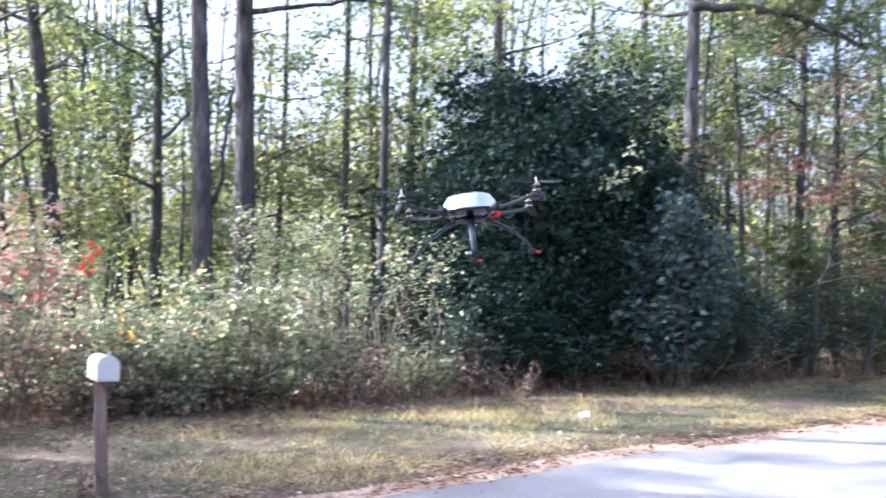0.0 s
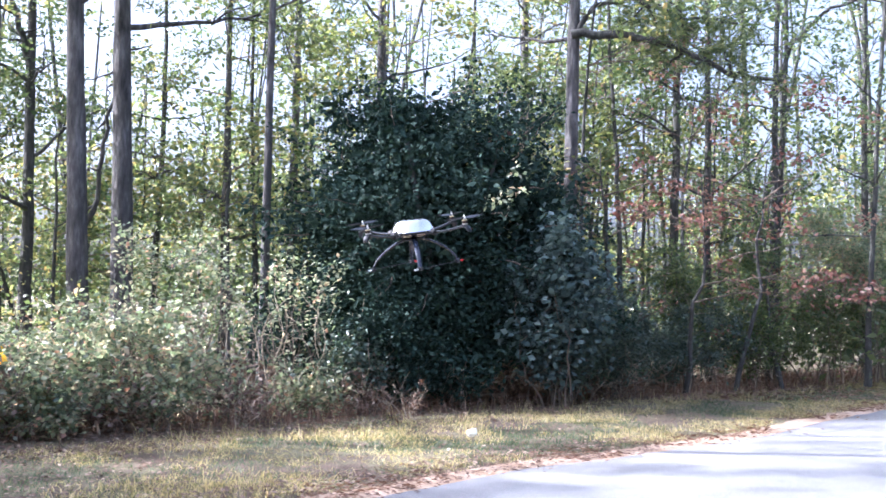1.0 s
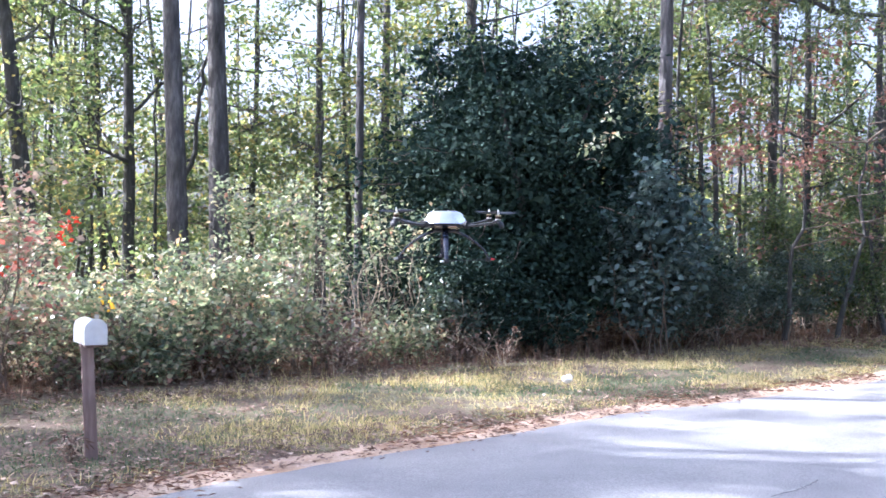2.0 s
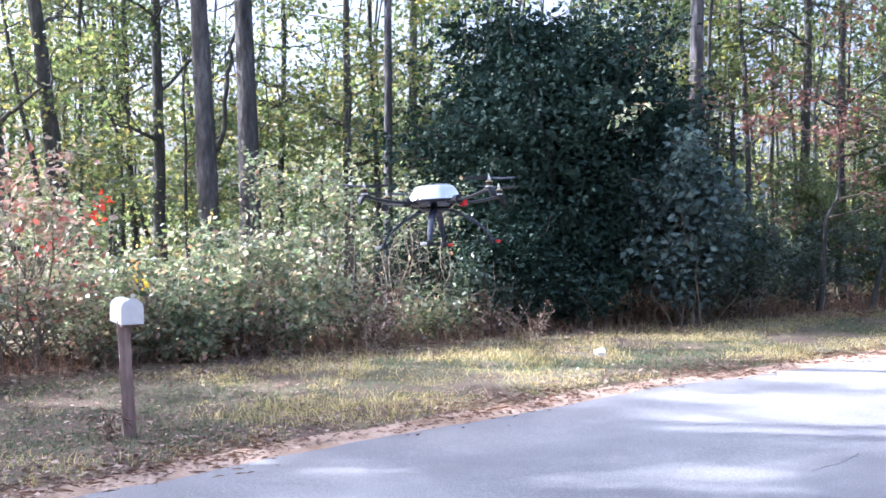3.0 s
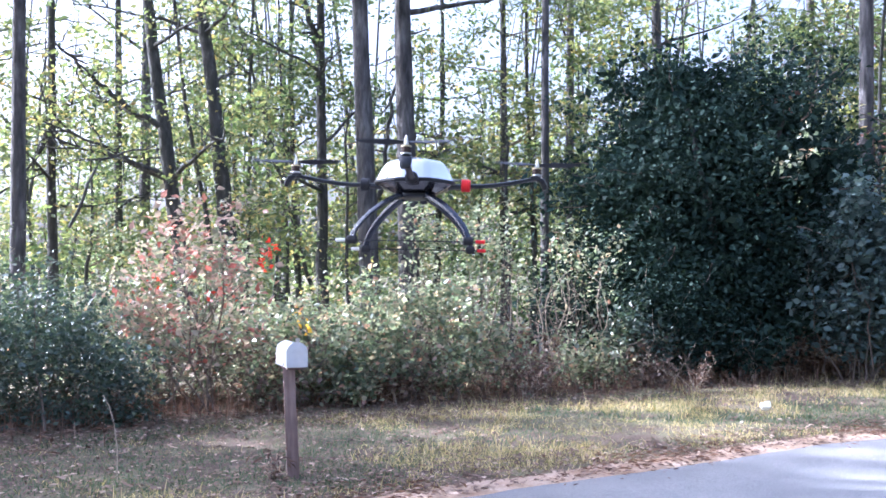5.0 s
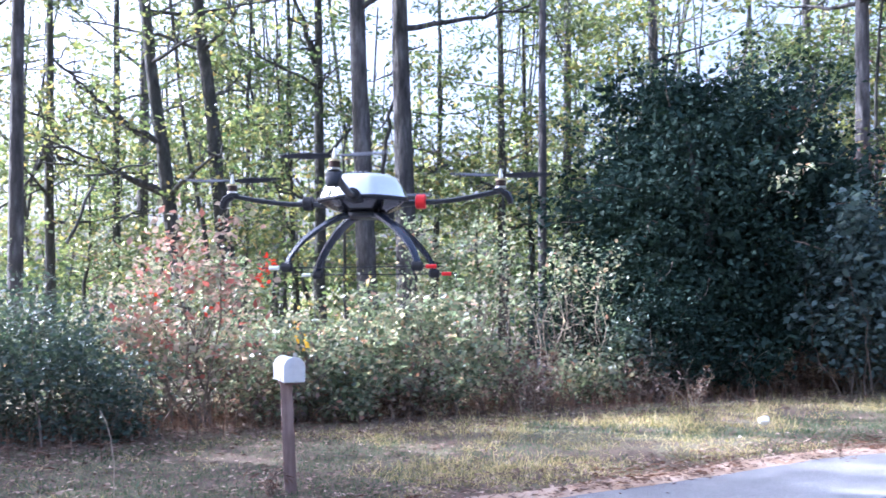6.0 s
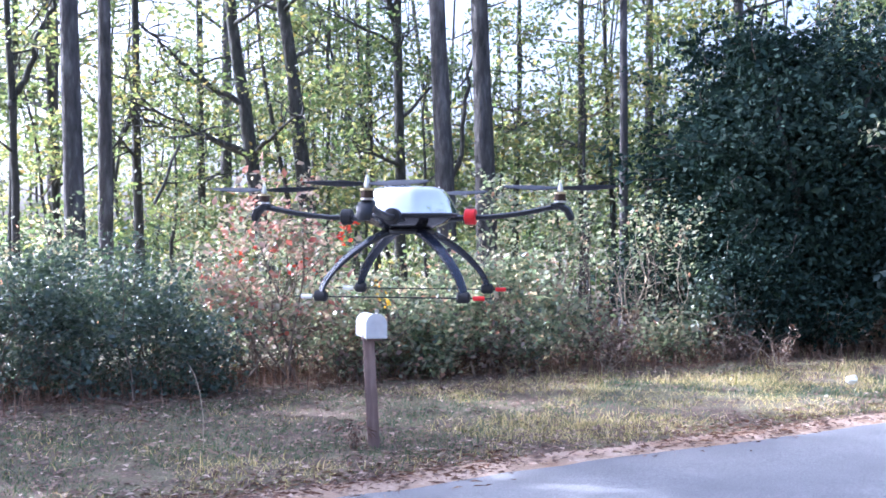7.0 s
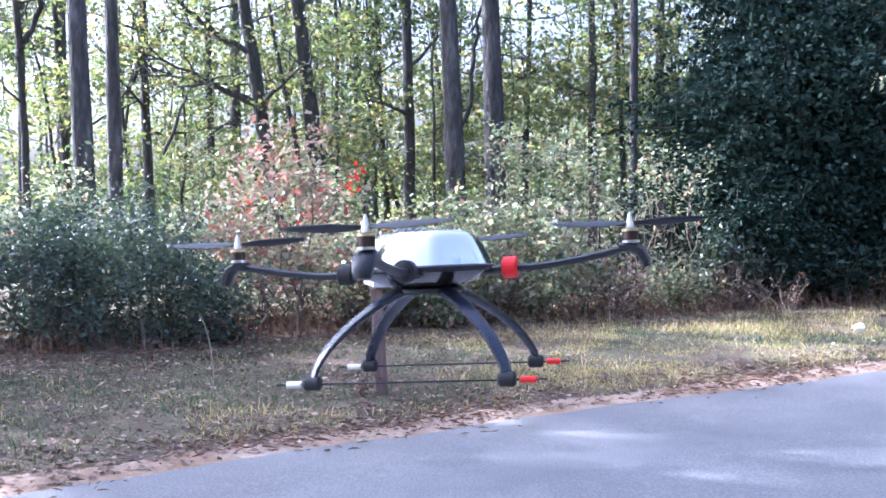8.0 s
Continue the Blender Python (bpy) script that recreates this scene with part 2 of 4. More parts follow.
def wander(start, end, k, wob):
    t = np.linspace(0, 1, k)[:, None]
    p = np.asarray(start) * (1 - t) + np.asarray(end) * t
    d = np.cumsum(rng.normal(size=(k, 3)), 0) * wob
    return p + d * np.sin(t * math.pi) ** 0.7
# ---- ground, road, shoulder ----
ROAD_EDGE = np.array([(-60, -47), (-20, -9.8), (-9, 0.1), (-5.5, 3.0), (-3.4, 4.9), (-2.4, 6.05), (-1.6, 6.8), (-0.6, 7.9), (0.25, 8.6), (1.0, 9.3), (2.0, 10.3), (3.2, 11.1), (4.5, 12.1), (5.9, 13.2), (7.1, 14.5), (10.2, 17.4), (16, 23), (30, 36), (80, 80)], float)
WOOD_EDGE = np.array([(-60, -36), (-20, -2), (-9, 7.3), (-6.5, 9.2), (-5.2, 10.9), (-3.9, 11.9), (-2.9, 12.9), (-1.7, 13.6), (0.4, 15.0), (2.3, 16.4), (4.5, 18.2), (7.7, 20.0), (14, 24.4), (30, 38), (80, 84)], float)


def resample(line, step, lo, hi):
    d = np.concatenate([[0], np.cumsum(np.linalg.norm(np.diff(line, axis=0), axis=1))])
    s = np.arange(lo, min(hi, d[-1]), step)
    return np.stack([np.interp(s, d, line[:, k]) for k in (0, 1)], 1)


def side_of(line, p):
    """Signed distance of points from a line: positive on the road's side."""
    best = np.full(len(p), 1e9)
    sign = np.ones(len(p))
    for a, b in zip(line[:-1], line[1:]):
        d = b - a
        t = np.clip(((p - a) @ d) / (d @ d), 0, 1)
        q = p - (a + t[:, None] * d)
        dist = np.linalg.norm(q, axis=1)
        s = -np.sign(d[0] * q[:, 1] - d[1] * q[:, 0])
        near = dist < best
        best[near], sign[near] = dist[near], s[near]
    return best * sign


def wave(p, f, seed=0.0):
    return np.array([noise.noise(Vector((x * f, y * f, seed))) for x, y in p])


def build_ground():
    xs = np.concatenate([[-1500, -500, -200, -90, -50], np.arange(-30, 40.1, 0.45), [60, 110, 220, 500, 1500]])
    ys = np.concatenate([[-1500, -500, -200, -90, -40], np.arange(-14, 46.1, 0.45), [60, 100, 220, 500, 1500]])
    gx, gy = np.meshgrid(xs, ys, indexing="ij")
    p = np.stack([gx.ravel(), gy.ravel()], 1)
    dr = side_of(ROAD_EDGE, p)
    z = 0.035 * wave(p, 0.5) + 0.02 * wave(p, 1.7, 4.0)
    z = np.where(dr > -0.25, -0.05, z * np.clip((-dr - 0.25) / 1.2, 0, 1))
    ny = len(ys)
    i, j = np.meshgrid(np.arange(len(xs) - 1), np.arange(ny - 1), indexing="ij")
    q = np.stack([i * ny + j, (i + 1) * ny + j, (i + 1) * ny + j + 1, i * ny + j + 1], -1).reshape(-1, 4)
    return tagged(new("ground", mesh_from("ground", np.column_stack([p, z]), q, earth, True)), kind="structure")


def strip(name, line, offsets, heights, mat, ragged, label):
    """A long sheet that follows a line; its first and last rows are ragged."""
    pad = np.pad(line, ((40, 40), (0, 0)), mode="reflect", reflect_type="odd")
    soft = np.stack([np.convolve(pad[:, c], np.ones(81) / 81, "valid") for c in (0, 1)], 1)
    d = unit(np.gradient(soft, axis=0))
    nrm = np.stack([d[:, 1], -d[:, 0]], 1)
    rows = []
    for k, (o, h) in enumerate(zip(offsets, heights)):
        jag = ragged[k] * (wave(line, 1.1, 2.0 + k) + 0.6 * wave(line, 4.0, 7.0 + k))
        q = line + nrm * (o + jag)[:, None] if np.ndim(o + jag) else line
        rows.append(np.column_stack([q, np.full(len(q), h)]))
    v = np.stack(rows, 1)
    n, m = v.shape[:2]
    i, j = np.meshgrid(np.arange(n - 1), np.arange(m - 1), indexing="ij")
    f = np.stack([i * m + j, i * m + j + 1, (i + 1) * m + j + 1, (i + 1) * m + j], -1).reshape(-1, 4)
    return tagged(new(name, mesh_from(name, v.reshape(-1, 3), f, mat, True)), label, kind="structure")


build_ground()
edge_line = resample(ROAD_EDGE, 0.12, 30, 160)
strip("road", edge_line, [-0.02, 0.0, 1.5, 3.2, 5.0, 6.6, 6.63], [-0.05, 0.012, 0.03, 0.04, 0.03, 0.012, -0.06], asphalt, [0.05, 0.05, 0, 0, 0, 0.05, 0.05], "worn grey asphalt road with ragged edges")
strip("road_shoulder", edge_line, [-0.62, -0.35, 0.0, 0.1], [-0.03, 0.012, 0.008, -0.02], sand, [0.22, 0.12, 0.03, 0], "bare sandy strip along the asphalt edge")


def hairline(points, label):
    line = np.asarray(points, float)
    line = np.column_stack([np.interp(np.linspace(0, 1, 40), np.linspace(0, 1, len(line)), line[:, k]) for k in (0, 1)])
    line += rng.normal(size=line.shape) * 0.012
    z = np.interp(side_of(ROAD_EDGE, line), [0, 1.5, 3.2, 5.0, 6.6], [0.012, 0.03, 0.04, 0.03, 0.012])
    v, f = tube(np.column_stack([line, z - 0.001]), np.full(40, 0.003), 4)
    return tagged(new("road_crack", mesh_from("road_crack", v, f, black_rubber)), label, kind="structure")


hairline([(2.35, 6.75), (2.6, 6.95), (2.85, 7.25)], "thin dark crack in the asphalt")

# ---- grass, straw and fallen leaves ----
def verge_points(n, lo, hi, xr=(-13, 13)):
    """Points on the verge; lo and hi: share of the way from the road's edge to the woods."""
    out, have = [], 0
    while have < n:
        p = np.column_stack([rng.uniform(*xr, n * 2), rng.uniform(-2, 27, n * 2)])
        a, b = -side_of(ROAD_EDGE, p), side_of(WOOD_EDGE, p)
        s = a / np.maximum(a + b, 0.1)
        p = p[(a > 0.05) & (s > lo) & (s < hi) & (a + b < 14)]
        out.append(p)
        have += len(p)
    return np.concatenate(out)[:n]


def blades(name, p, length, width, mat, label, category="grass", lean=0.5):
    n = len(p)
    h = length * np.exp(rng.normal(size=n) * 0.35)
    a = rng.uniform(0, 2 * math.pi, n)
    base = np.column_stack([p, np.full(n, -0.012)])
    off = np.column_stack([np.cos(a), np.sin(a), np.zeros(n)]) * width / 2
    b = rng.uniform(0, 2 * math.pi, n)
    l = np.abs(rng.normal(size=n)) * lean * h
    tip = base + np.column_stack([np.cos(b) * l, np.sin(b) * l, h])
    mid = base + np.column_stack([np.cos(b) * l * 0.3, np.sin(b) * l * 0.3, h * 0.6])
    v = np.stack([base - off, base + off, mid + off * 0.8, mid - off * 0.8, tip], 1).reshape(-1, 3)
    i = np.arange(n)[:, None] * 5
    f = np.concatenate([i + [0, 1, 2], i + [0, 2, 3], i + [3, 2, 4]])
    return tagged(new(name, mesh_from(name, v, f, mat)), label, category, kind="stuff")


def tufted(p, tufts, radius):
    c = p[:tufts]
    k = len(p) // tufts
    return np.repeat(c, k, 0) + rng.normal(size=(tufts * k, 2)) * radius


def scatter_flat(name, p, size, mat, label, category, aspect=0.6, lift=0.012, flat=0.85):
    q = np.column_stack([p, np.abs(rng.normal(size=len(p))) * 0.012 + lift])
    v, f = leaf_geometry(q, size, flat, aspect)
    v[:, 2] = np.maximum(v[:, 2], 0.004)
    return tagged(new(name, mesh_from(name, v, f, mat)), label, category, kind="stuff")


p_all = verge_points(120000, 0.1, 0.84)
p_all = p_all[wave(p_all, 0.9, 21.0) + 0.6 * wave(p_all, 2.6, 13.0) > np.where(p_all[:, 0] < -2, -0.5, -0.26)]
w = wave(p_all, 0.55, 9.0) + 0.35 * wave(p_all, 2.2, 5.0)
left = p_all[:, 0] < -3.4 + wave(p_all, 0.4, 6.0)
dry = p_all[(w > -0.12) & (rng.random(len(w)) < np.where(left, 0.1, 0.9))]
wet = p_all[(w <= 0.0) | (left & (w <= 0.25))]
blades("dry_grass", tufted(dry, len(dry) // 7, 0.075), 0.045, 0.009, grass_mix, "tufts of straw-yellow and green autumn grass on the verge", lean=1.3)
blades("verge_grass", tufted(wet, len(wet) // 5, 0.11), 0.036, 0.008, grass_green, "short green grass thinning on the verge", lean=1.2)
blades("tall_grass", tufted(verge_points(1500, 0.55, 0.95, (-2, 13)), 180, 0.05), 0.12, 0.007, grass_mix, "taller pale grass tufts near the woods", lean=0.5)
scatter_flat("fallen_leaves", np.concatenate([verge_points(6500, 0.0, 0.22, (-9, 4)), verge_points(4500, 0.05, 0.95), verge_points(7000, 0.05, 0.95, (-9, -1)), verge_points(11000, 0.7, 1.0)]), 0.052, leaf_dead, "scattered dry brown leaves on the verge", "leaves")
edge_p = resample(ROAD_EDGE, 0.004, 60, 112)
edge_p = edge_p + rng.normal(size=edge_p.shape) * 0.22 + np.array([-0.25, 0.25])
clump_w = wave(edge_p, 0.8, 3.0) > -0.05
scatter_flat("pine_straw", edge_p[clump_w], 0.075, straw, "rusty pine straw drifted along the road edge", "straw", 0.06, 0.015)
wl = resample(WOOD_EDGE, 0.002, 60, 112)
wl = wl + rng.normal(size=wl.shape) * 0.8 + np.array([-0.7, 0.7])
scatter_flat("forest_litter", wl, 0.11, straw, "reddish leaf and straw litter under the shrubs", "leaves", 0.2, 0.02, 0.75)
wood_floor = np.column_stack([rng.uniform(-2, 12, 9000), rng.uniform(18, 30, 9000)])
scatter_flat("wood_floor_litter", wood_floor, 0.12, straw, "rusty leaf litter on the floor of the wood", "leaves", 0.3, 0.02, 0.8)
wl2 = resample(WOOD_EDGE, 0.006, 60, 112) + np.array([-0.2, 0.2])
wl2 = wl2 + rng.normal(size=wl2.shape) * 0.5
blades("brown_weeds", wl2, 0.2, 0.009, straw, "dead brown weeds at the edge of the woods", lean=0.45)
# ---- trees ----
def limb_into(tree, start, end, r, mat, twigs=4, name="limb"):
    pieces = []
    main = wander(start, end, 9, 0.03 * np.linalg.norm(np.subtract(end, start)) * 0.5)
    pieces.append(tube(main, np.linspace(r, r * 0.25, 9), 6))
    tips = [main[-1]]
    for _ in range(twigs):
        k = rng.integers(3, 9)
        d = (main[k] - main[k - 2]) * rng.uniform(0.6, 1.6) + rng.normal(size=3) * 0.35 + np.array([0, 0, 0.12])
        tw = wander(main[k], main[k] + d, 6, 0.04)
        pieces.append(tube(tw, np.linspace(r * 0.4, r * 0.08 + 0.002, 6), 4))
        tips.append(tw[-1])
    v, f = joined(pieces)
    child(name, mesh_from(name, v, f, mat, True), tree)
    return tips


def tree(name, label, x, y, lean, width, height, bark, crown_mat, limb_zs, crown_n, leaf, per, clump_r, needle_like=False, limb_len=2.4, group="trees of the wood", bend=1.0):
    root = tagged(new(name), label, "tree", group)
    root.matrix_basis = pose(x, y, 0)
    k = 22
    z = np.linspace(-0.15, height, k)
    wob = np.cumsum(rng.normal(size=(k, 2)) * 0.012 * max(0.4, 0.25 / width * 0.3) * bend, 0)
    wob -= wob[2]
    fall = lean * (z - np.maximum(z - 8, 0) * 0.7)
    tr = np.column_stack([fall + wob[:, 0], wob[:, 1], z])
    rad = width / 2 * (1 + 0.45 * np.exp(-np.maximum(z, 0) * 2.2)) * np.linspace(1.04, 0.45, k)
    v, f = tube(tr, rad, 14)
    v[:, :2] += (rng.normal(size=(len(v), 2)) * width * 0.012)
    child("trunk", mesh_from("trunk", v, f, bark, True), root)
    tips = []
    for lz in limb_zs:
        i = int(np.clip(np.searchsorted(z, lz), 1, k - 1))
        a = rng.uniform(0, 2 * math.pi)
        ln = limb_len * rng.uniform(0.6, 1.2)
        end = tr[i] + np.array([math.cos(a) * ln, math.sin(a) * ln, ln * rng.uniform(0.05, 0.7)])
        tips += limb_into(root, tr[i], end, rad[i] * 0.42, bark, 4)
    if crown_n:
        t = np.array(tips)
        c = t[rng.integers(0, len(t), crown_n)] + rng.normal(size=(crown_n, 3)) * [0.55, 0.55, 0.35]
        pts = clumps(c, per, clump_r, 0.6)
        v, f = leaf_geometry(pts, leaf, 0.05 if needle_like else 0.35, 0.07 if needle_like else 0.55)
        child("crown", mesh_from("crown", v, f, crown_mat), root)
    return root


PINE, GREY = "tall pine with a straight grey-brown scaly trunk among shrubs", "slender grey-barked hardwood with thin autumn leaves"
PINES = [(-3.98, 18.60, -0.040, 0.37), (-3.48, 19.71, -0.029, 0.41), (4.62, 19.48, 0.013, 0.29), (4.84, 24.55, -0.014, 0.26), (1.53, 23.97, -0.03, 0.28), (-0.92, 18.69, 0.0, 0.16), (-0.63, 23.01, 0.012, 0.21), (-8.36, 13.64, -0.031, 0.31), (-9.04, 15.57, -0.008, 0.25)]
for x, y, lean, wd in PINES:
    tree("pine_tree", PINE, x, y, lean, wd, rng.uniform(13, 16), bark_pine, needle, [6.5, 7.5, 8.5, 9.5, 10.3, 11, 11.8, 12.5], 150 if -5 < x < -3 else 80, 0.24, 30, 0.15, True, 2.4, "pines of the wood")
SLIM = [(-5.59, 21.30, -0.020, 0.26), (-3.91, 25.72, 0.010, 0.18), (-2.06, 23.93, 0.0, 0.23), (-1.34, 23.99, -0.028, 0.12), (8.47, 22.47, -0.006, 0.19), (6.24, 21.09, -0.048, 0.12), (7.79, 22.70, 0.007, 0.23), (10.14, 22.86, 0.007, 0.19), (-10.48, 19.35, -0.026, 0.21), (-11.08, 23.51, -0.018, 0.22), (-7.32, 18.62, -0.142, 0.31), (-6.52, 18.93, -0.12, 0.33), (-7.48, 20.71, -0.15, 0.11), (-7.76, 22.71, 0.016, 0.12), (-6.04, 23.26, -0.29, 0.10), (-7.15, 23.95, -0.030, 0.09), (-6.87, 24.03, -0.020, 0.16), (-11.30, 16.51, -0.026, 0.15), (10.57, 23.81, 0.045, 0.19), (11.6, 21.4, 0.05, 0.13), (13.0, 24.0, 0.0, 0.2), (-12.9, 18.6, 0.03, 0.17), (-13.6, 21.5, -0.05, 0.2)]
for n, (x, y, lean, wd) in enumerate(SLIM):
    tree("hardwood_tree", GREY, x, y, lean, wd, rng.uniform(9, 12), bark_grey, leaf_green if x > 4 or n % 3 == 0 else leaf_gold, sorted(rng.uniform(2.6, 9.5, 8)), 75, 0.1, 30, 0.2, False, 2.2, bend=2.4)

# small leafy trees filling the wood behind
def understory(x, y, h, mat, n, label, leaf=0.09):
    root = tagged(new("understory_tree"), label, "tree", "understory of the wood")
    root.matrix_basis = pose(x, y, 0)
    stem = wander((0, 0, -0.1), (rng.normal() * 0.5, rng.normal() * 0.5, h), 12, 0.06)
    v, f = tube(stem, np.linspace(0.055, 0.012, 12), 6)
    child("trunk", mesh_from("trunk", v, f, bark_grey, True), root)
    tips = []
    for _ in range(7):
        k = rng.integers(3, 11)
        a = rng.uniform(0, 2 * math.pi)
        ln = rng.uniform(0.7, 2.0)
        tips += limb_into(root, stem[k], stem[k] + np.array([math.cos(a) * ln, math.sin(a) * ln, rng.uniform(0.0, 0.8)]), 0.018, twig_brown, 3)
    t = np.array(tips)
    m = int(n * 0.5)
    c = t[rng.integers(0, len(t), m)] + rng.normal(size=(m, 3)) * [0.45, 0.45, 0.25]
    v, f = leaf_geometry(clumps(c, 40, 0.22, 0.5), leaf * 1.18, 0.4)
    child("crown", mesh_from("crown", v, f, mat), root)


BACKLIT = "small understory tree with sunlit yellow-green leaves"
for n in range(26):
    x = -15 + n * 0.78 + rng.normal() * 0.4
    understory(x, rng.uniform(20, 31), rng.uniform(3.5, 8.5), leaf_gold if n % 3 else leaf_green, 110, BACKLIT, 0.1)
for n in range(19):
    x = 4.5 + rng.uniform(0, 12)
    understory(x, x * 0.55 + rng.uniform(16.5, 25), rng.uniform(5, 11), leaf_green if n % 3 == 0 else leaf_gold, 70, "small understory tree with dense mixed green leaves", 0.1)
for x, y, h in ((5.6, 19.0, 4.4), (6.9, 19.4, 4.2), (8.1, 19.9, 4.6), (9.4, 20.6, 4.2), (7.4, 20.4, 6.2)):
    understory(x, y, h, leaf_rust, 30, "small tree with rusty red-brown autumn leaves", 0.085)

for n in range(12):
    understory(-1.5 + n * 0.75, rng.uniform(21, 28), rng.uniform(6.5, 9.5), leaf_green if n % 2 else leaf_gold, 80, "leafy understory tree rising behind the evergreen", 0.1)


# ---- heavy limbs and forks ----
def heavy_limb(label, points, r, tuft=None, n=0, size=0.2):
    root = tagged(new("tree_limb"), label, "tree limb")
    p = np.asarray(points, float)
    k = 5 * (len(p) - 1) + 1
    q = np.column_stack([np.interp(np.linspace(0, 1, k), np.linspace(0, 1, len(p)), p[:, c]) for c in range(3)])
    q[1:-1] += rng.normal(size=(k - 2, 3)) * 0.025
    v, f = tube(q, np.linspace(r, r * 0.35, k), 8)
    child("bough", mesh_from("bough", v, f, bark_grey, True), root)
    for _ in range(7):
        i = rng.integers(k // 3, k)
        e = q[i] + rng.normal(size=3) * [0.5, 0.3, 0.35]
        v, f = tube(wander(q[i], e, 6, 0.04), np.linspace(r * 0.4, 0.004, 6), 5)
        child("twig", mesh_from("twig", v, f, bark_grey, True), root)
    if tuft is not None:
        c = q[rng.integers(k // 3, k, n)] + rng.normal(size=(n, 3)) * [0.45, 0.4, 0.3]
        v, f = leaf_geometry(clumps(c, 44, 0.12, 0.8), size, 0.1, 0.05)
        tagged(child("needles", mesh_from("needles", v, f, tuft), root), kind="stuff")


heavy_limb("long pine bough with pale green needle tufts", [(4.66, 19.4, 6.75), (5.7, 19.1, 6.75), (6.45, 18.85, 6.45), (7.4, 18.5, 5.95), (8.3, 18.1, 5.75)], 0.09, needle, 30, 0.22)
heavy_limb("upper pine bough with green needle tufts", [(4.66, 19.4, 6.7), (5.1, 19.3, 7.3), (5.7, 19.1, 7.4), (6.4, 18.9, 7.1), (7.6, 18.6, 6.9)], 0.06, needle, 34, 0.22)
heavy_limb("low fork joining two grey trunks", [(-10.2, 19.3, 4.75), (-10.5, 19.1, 4.4), (-10.7, 18.9, 3.6)], 0.08)
heavy_limb("long diagonal bare bough", [(-7.98, 18.5, 4.31), (-8.62, 18.2, 4.73), (-9.16, 17.9, 5.27), (-9.57, 17.6, 5.71)], 0.06)
heavy_limb("rising fork of a grey trunk", [(-11.4, 16.5, 4.09), (-11.2, 16.6, 4.59), (-10.92, 16.76, 5.61), (-10.7, 16.9, 6.4)], 0.07)
heavy_limb("upper fork of a slim trunk", [(-5.71, 21.3, 6.24), (-5.88, 21.21, 6.8), (-6.2, 21.13, 7.8)], 0.09)
heavy_limb("crooked bough beside a pine trunk", [(-4.25, 19.9, 1.2), (-4.3, 20.06, 2.88), (-4.11, 20.11, 3.42), (-4.0, 20.13, 4.71), (-3.75, 20.17, 6.2)], 0.07)
heavy_limb("bare forked bough against the sky", [(10.5, 23.7, 6.6), (10.9, 23.4, 7.9), (11.6, 23.0, 8.6), (12.6, 22.6, 8.9)], 0.07)
heavy_limb("bare leaning bough in the thicket", [(-7.95, 15.1, 2.3), (-7.49, 15.26, 3.36), (-6.78, 15.59, 3.6)], 0.03)
heavy_limb("bare twiggy bough in the thicket", [(-4.4, 23.63, 4.4), (-3.6, 23.7, 4.3), (-2.6, 23.8, 4.7)], 0.05)

# ---- shade trees at the bend of the road, whose shadows fall over road and verge ----
for x, y, h in ((-14.2, 8.0, 15), (-11.6, 5.9, 14), (-10.0, 3.4, 13), (-17.5, 8.6, 14), (-23.5, 10.2, 17), (-20, 6.8, 16), (-16.5, 5.0, 14), (-19.5, 11.9, 16), (-15.2, 10.8, 15), (-16, 25, 16), (-21, 28, 17), (-12.5, 28, 15)):
    tree("pine_tree", "tall pine beside the road with a broad needle crown", x, y, rng.normal() * 0.01, 0.36, h, bark_pine, needle, list(np.linspace(h * 0.3, h - 0.8, 14)), 44, 0.34, 120, 0.24, True, 2.9, "pines by the road")
